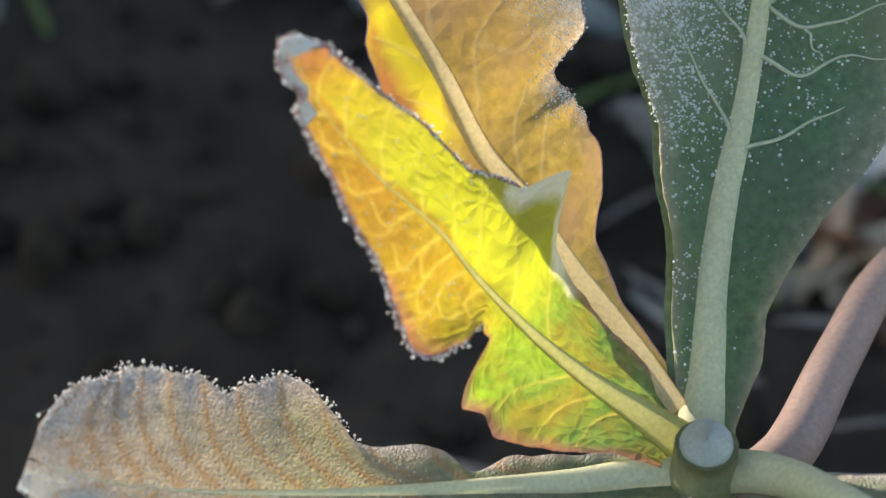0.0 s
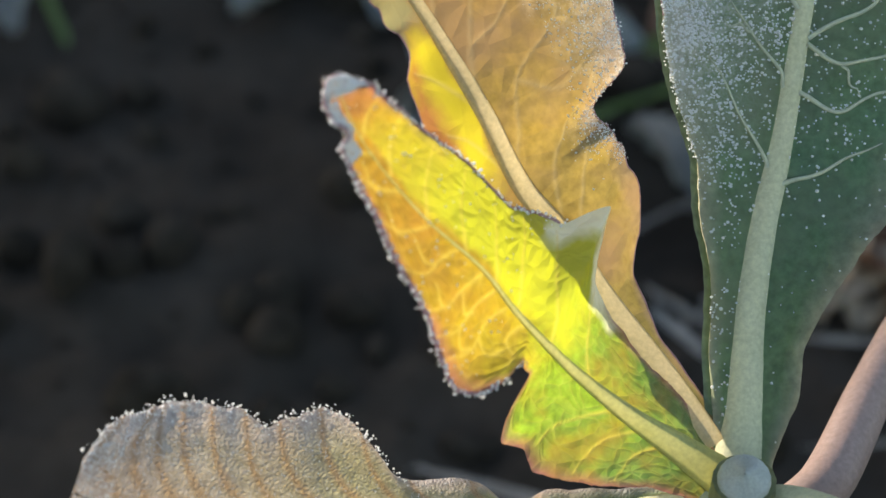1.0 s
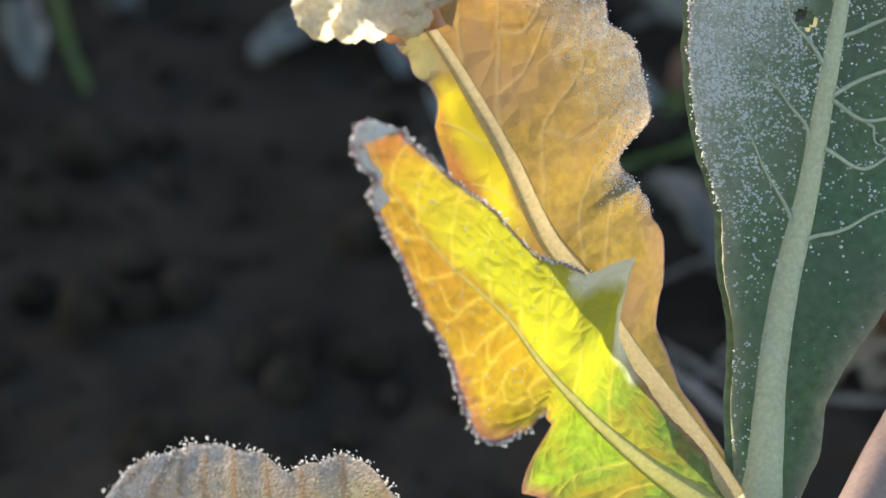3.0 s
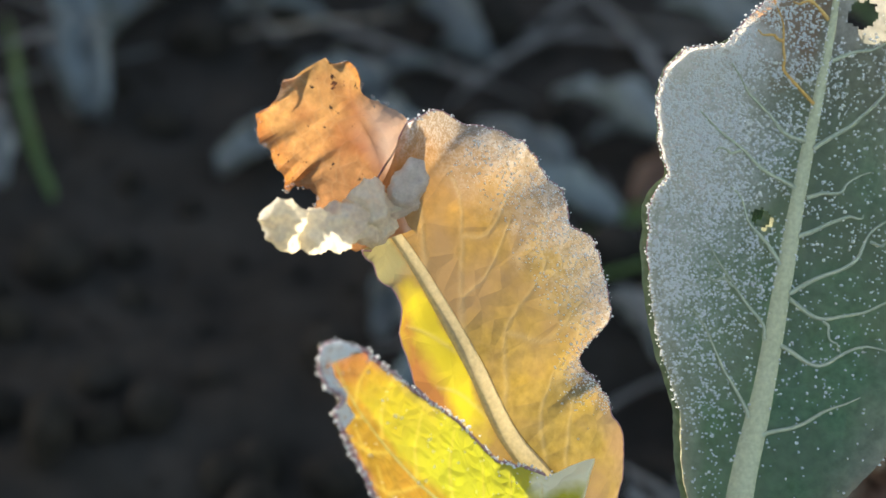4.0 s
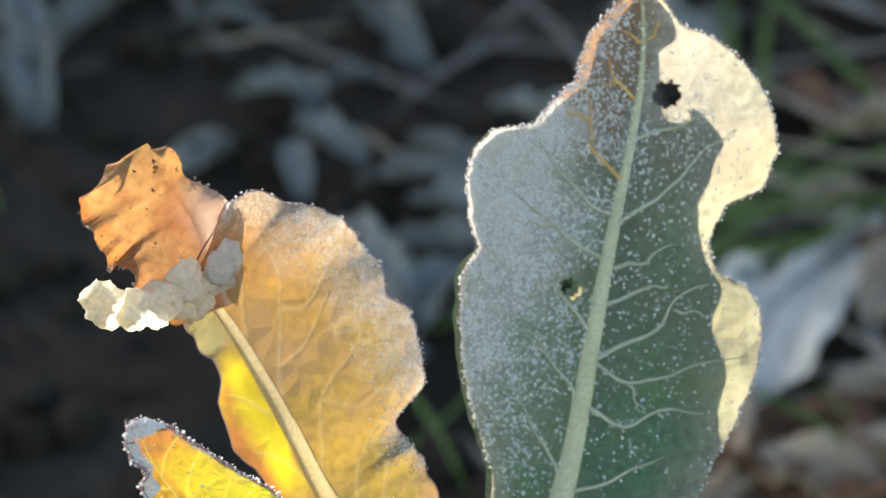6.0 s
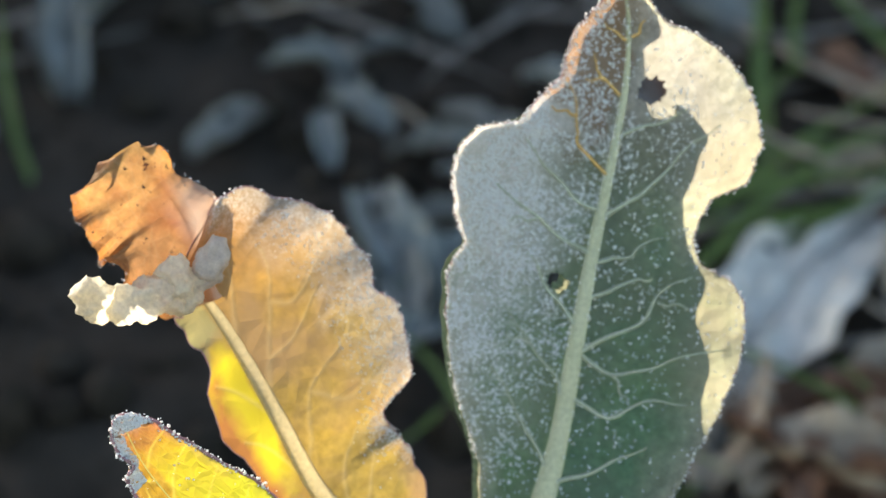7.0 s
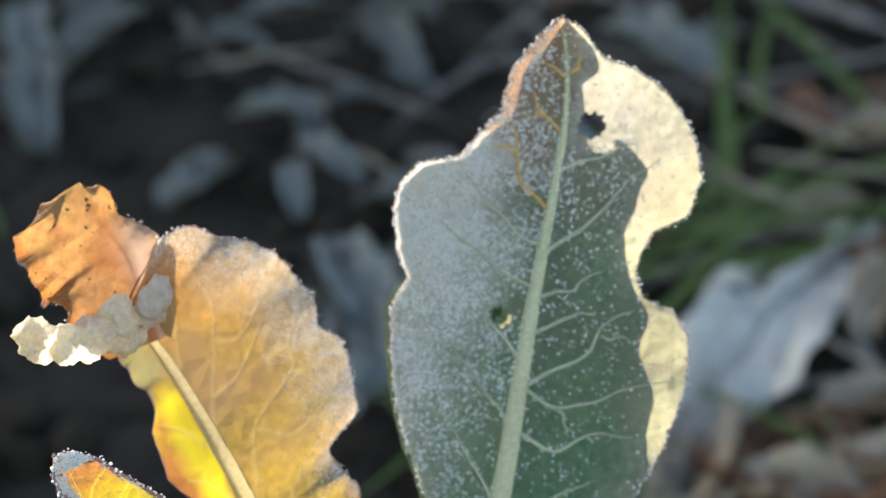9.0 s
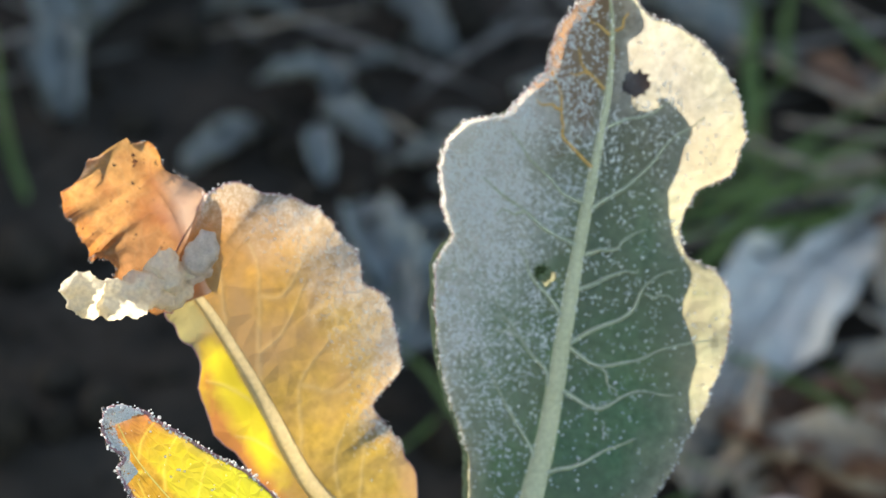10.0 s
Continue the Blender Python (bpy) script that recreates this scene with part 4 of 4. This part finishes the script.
for x, y, turn, size in ((-0.05, 0.63, 5, 0.8), (-0.058, 0.645, -25, 0.6), (-0.21, 0.83, -15, 0.7), (-0.225, 0.80, 20, 0.6), (-0.20, 0.87, -40, 0.6), (-0.14, 0.87, 70, 0.5), (-0.12, 0.91, 110, 0.5), (-0.06, 0.89, 95, 0.5), (0.03, 0.62, 20, 0.7), (-0.02, 0.75, 40, 0.6), (-0.035, 0.72, 80, 0.5), (-0.235, 0.74, 10, 0.6), (-0.03, 0.68, 100, 0.6)):
    lay(GREY[int(rng.integers(3))], x, y, turn, rng.uniform(-10, 10), rng.uniform(-12, 12), 0.008, GREY_L, "dead leaf", "litter leaves", size)
for x, y, turn, size in ((0.125, 0.565, 60, 0.8), (0.15, 0.60, 20, 0.6), (0.16, 0.70, 100, 0.6), (0.14, 0.54, 120, 0.8), (0.125, 0.545, 100, 0.9), (0.16, 0.56, 30, 0.8)):
    lay(BRN[int(rng.integers(2))], x, y, turn, rng.uniform(-10, 10), rng.uniform(-12, 12), 0.008, BROWN_L, "dead leaf", "litter leaves", size)
for x, y, turn, size in ((0.072, 0.575, -20, 1.0), (0.15, 0.67, -30, 0.7), (0.135, 0.60, 95, 0.6), (0.09, 0.555, -30, 0.6), (0.165, 0.78, 70, 0.8), (0.15, 0.555, 80, 1.0), (0.105, 0.545, 60, 0.8)):
    lay(TAN[int(rng.integers(2))], x, y, turn, rng.uniform(-10, 10), rng.uniform(-12, 12), 0.010, TAN_L, "dead leaf", "litter leaves", size)
for x, y, turn, size in ((-0.045, 0.66, 20, 0.8), (-0.02, 0.64, -15, 0.7), (-0.075, 0.76, 50, 0.5), (-0.085, 0.74, 20, 0.4), (-0.105, 0.80, 80, 0.4), (-0.01, 0.71, 70, 0.6), (-0.04, 0.59, -30, 0.6), (-0.20, 0.80, 5, 0.7), (-0.225, 0.86, 25, 0.7), (0.02, 0.78, 60, 0.7), (0.07, 0.87, 50, 0.8)):
    lay(FROSTED[int(rng.integers(2))], x, y, turn, rng.uniform(-10, 10), rng.uniform(-15, 15), 0.012, "frosted blue-grey dried leaf on dark soil", "dead leaf", "litter leaves", size)
for x, y, turn, tilt, size in ((0.094, 0.678, -44, 6, 0.8), (0.093, 0.575, 133, 4, 0.8), (0.117, 0.575, 148, 4, 0.6), (0.106, 0.80, 10, 8, 1.3), (0.05, 0.66, -60, 5, 0.9), (-0.03, 0.565, 150, 3, 0.5), (0.15, 0.86, 40, 9, 1.2),
                               (0.08, 0.70, -75, 6, 0.9), (0.12, 0.74, -55, 8, 1.0), (0.16, 0.60, 120, 6, 0.9), (-0.23, 0.78, 30, 8, 0.8), (0.09, 0.655, -50, 5, 0.8), (0.10, 0.69, -80, 5, 1.0), (0.08, 0.72, -85, 6, 0.8), (0.13, 0.69, -40, 6, 0.9), (0.155, 0.75, -60, 8, 1.0)):
    lay(BLADE[int(rng.integers(3))], x, y, turn, tilt, 0, 0.010, "arching green grass blade", "grass", "grass blades", size)
for x, y, turn, size in ((0.128, 0.897, 62, 1.6), (0.10, 0.82, 75, 1.2), (0.13, 0.61, 110, 0.9), (-0.046, 0.628, -58, 0.5), (0.02, 0.84, 30, 1.0)):
    lay(STRAW[int(rng.integers(3))], x, y, turn, 3, 0, 0.010, "dry pale straw stalk", "straw", "straw stalks", size)
# single blades and stalks, laid from end to end


def between(ob, length, x0, y0, x1, y1, label, category, group, up=0.012):
    m = pose((x0 + x1) / 2, (y0 + y1) / 2, ground_height((x0 + x1) / 2, (y0 + y1) / 2) + up, 0, 0, math.degrees(math.atan2(x0 - x1, y1 - y0))) @ Matrix.Scale(math.hypot(x1 - x0, y1 - y0) / length, 4)
    if ob.name in USED:
        ob = copy_thing(ob, m)
    USED.add(ob.name)
    ob.matrix_basis = m
    return tagged(ob, label, category, group)


SLIM = [strip("grass_blade", 0.17, 0.0065, 0.10, 0.002, s, M_GRASS, 0.7) for s in (41, 42)]
REED = [strip("straw", 0.16, 0.009, 0.10, 0.003, s, M_TAN, 0.9) for s in (43, 44)]
for i, (x0, y0, x1, y1) in enumerate(((0.087, 0.725, 0.165, 0.638), (0.126, 0.721, 0.165, 0.655), (0.085, 0.787, 0.150, 0.854), (0.068, 0.853, 0.140, 0.840), (0.132, 0.962, 0.160, 1.10), (-0.062, 0.712, -0.012, 0.636), (-0.066, 0.758, -0.036, 0.770), (0.107, 0.876, 0.132, 0.99), (0.045, 0.658, 0.085, 0.635), (0.10, 0.80, 0.16, 0.83))):
    between(SLIM[i % 2], 0.17, x0, y0, x1, y1, "thin arching green grass blade on litter", "grass", "grass blades", 0.026)
for i, (x0, y0, x1, y1) in enumerate(((0.085, 0.636, 0.122, 0.690), (0.101, 1.017, 0.190, 0.946), (0.133, 1.081, 0.195, 1.040), (-0.082, 0.915, -0.044, 0.883), (0.10, 0.90, 0.17, 0.865), (0.09, 0.95, 0.135, 0.90), (0.115, 0.655, 0.165, 0.668), (0.125, 0.935, 0.20, 0.92), (-0.186, 1.001, -0.105, 1.05), (0.14, 0.78, 0.18, 0.745))):
    between(REED[i % 2], 0.16, x0, y0, x1, y1, "dry tan stalk lying on litter", "straw", "straw stalks", 0.022)
for x, y, turn, size in ((0.088, 0.555, 40, 0.6), (0.105, 0.575, -60, 0.6), (0.122, 0.585, 80, 0.5), (0.10, 0.535, 10, 0.5), (0.135, 0.56, -20, 0.6)):
    lay(BRN[int(rng.integers(2))], x, y, turn, rng.uniform(-10, 10), rng.uniform(-12, 12), 0.014, BROWN_L, "dead leaf", "litter leaves", size)
# scattered rest
for i in range(120):
    x, y = rng.uniform(-0.42, 0.36), rng.uniform(0.40, 1.35)
    kind, words = ((GREY, GREY_L), (BRN, BROWN_L), (GREY, GREY_L), (TAN, TAN_L), (BRN, BROWN_L))[i % 5]
    if x < 0.02 and (y < 0.72 or (y < 0.80 and i % 4)):
        continue
    if kind in (TAN, BRN) and x < 0.02:
        kind, words = GREY, GREY_L
    lay(kind[int(rng.integers(len(kind)))], x, y, rng.uniform(0, 360), rng.uniform(-14, 14), rng.uniform(-14, 14), 0.004, words, "dead leaf", "litter leaves", rng.uniform(0.3, 0.8))
for i in range(210):
    x, y = rng.uniform(-0.42, 0.36), rng.uniform(0.42, 1.35)
    if x < 0 and y < 0.80:
        continue
    lay(STRAW[int(rng.integers(3))], x, y, rng.uniform(0, 360), rng.uniform(-5, 5), 0, 0.005, "dry pale straw stalk", "straw", "straw stalks", rng.uniform(0.3, 1.0))
# clods
bm = bmesh.new()
bmesh.ops.create_icosphere(bm, subdivisions=2, radius=1.0)
cv, cf = np.array([v.co[:] for v in bm.verts]), np.array([[v.index for v in q.verts] for q in bm.faces])
bm.free()
allv, allf = [], []
for i in range(1500):
    x, y = rng.uniform(-0.6, 0.5), rng.uniform(0.30, 1.7)
    r = 0.002 + 0.014 * rng.random() ** 3
    s = cv * r * rng.uniform(0.7, 1.3, 3) * (1 + 0.25 * np.array([noise.noise(Vector(p) * 1.7 + Vector((i, 0, 0))) for p in cv]))[:, None]
    allf.append(cf + i * len(cv))
    allv.append(s + np.array((x, y, ground_height(x, y) + r * 0.3)))
clods = mesh_object("clods", np.concatenate(allv), np.concatenate(allf), M_CLOD)
tagged(clods, "loose dark crumbs of soil", "soil", kind="stuff")
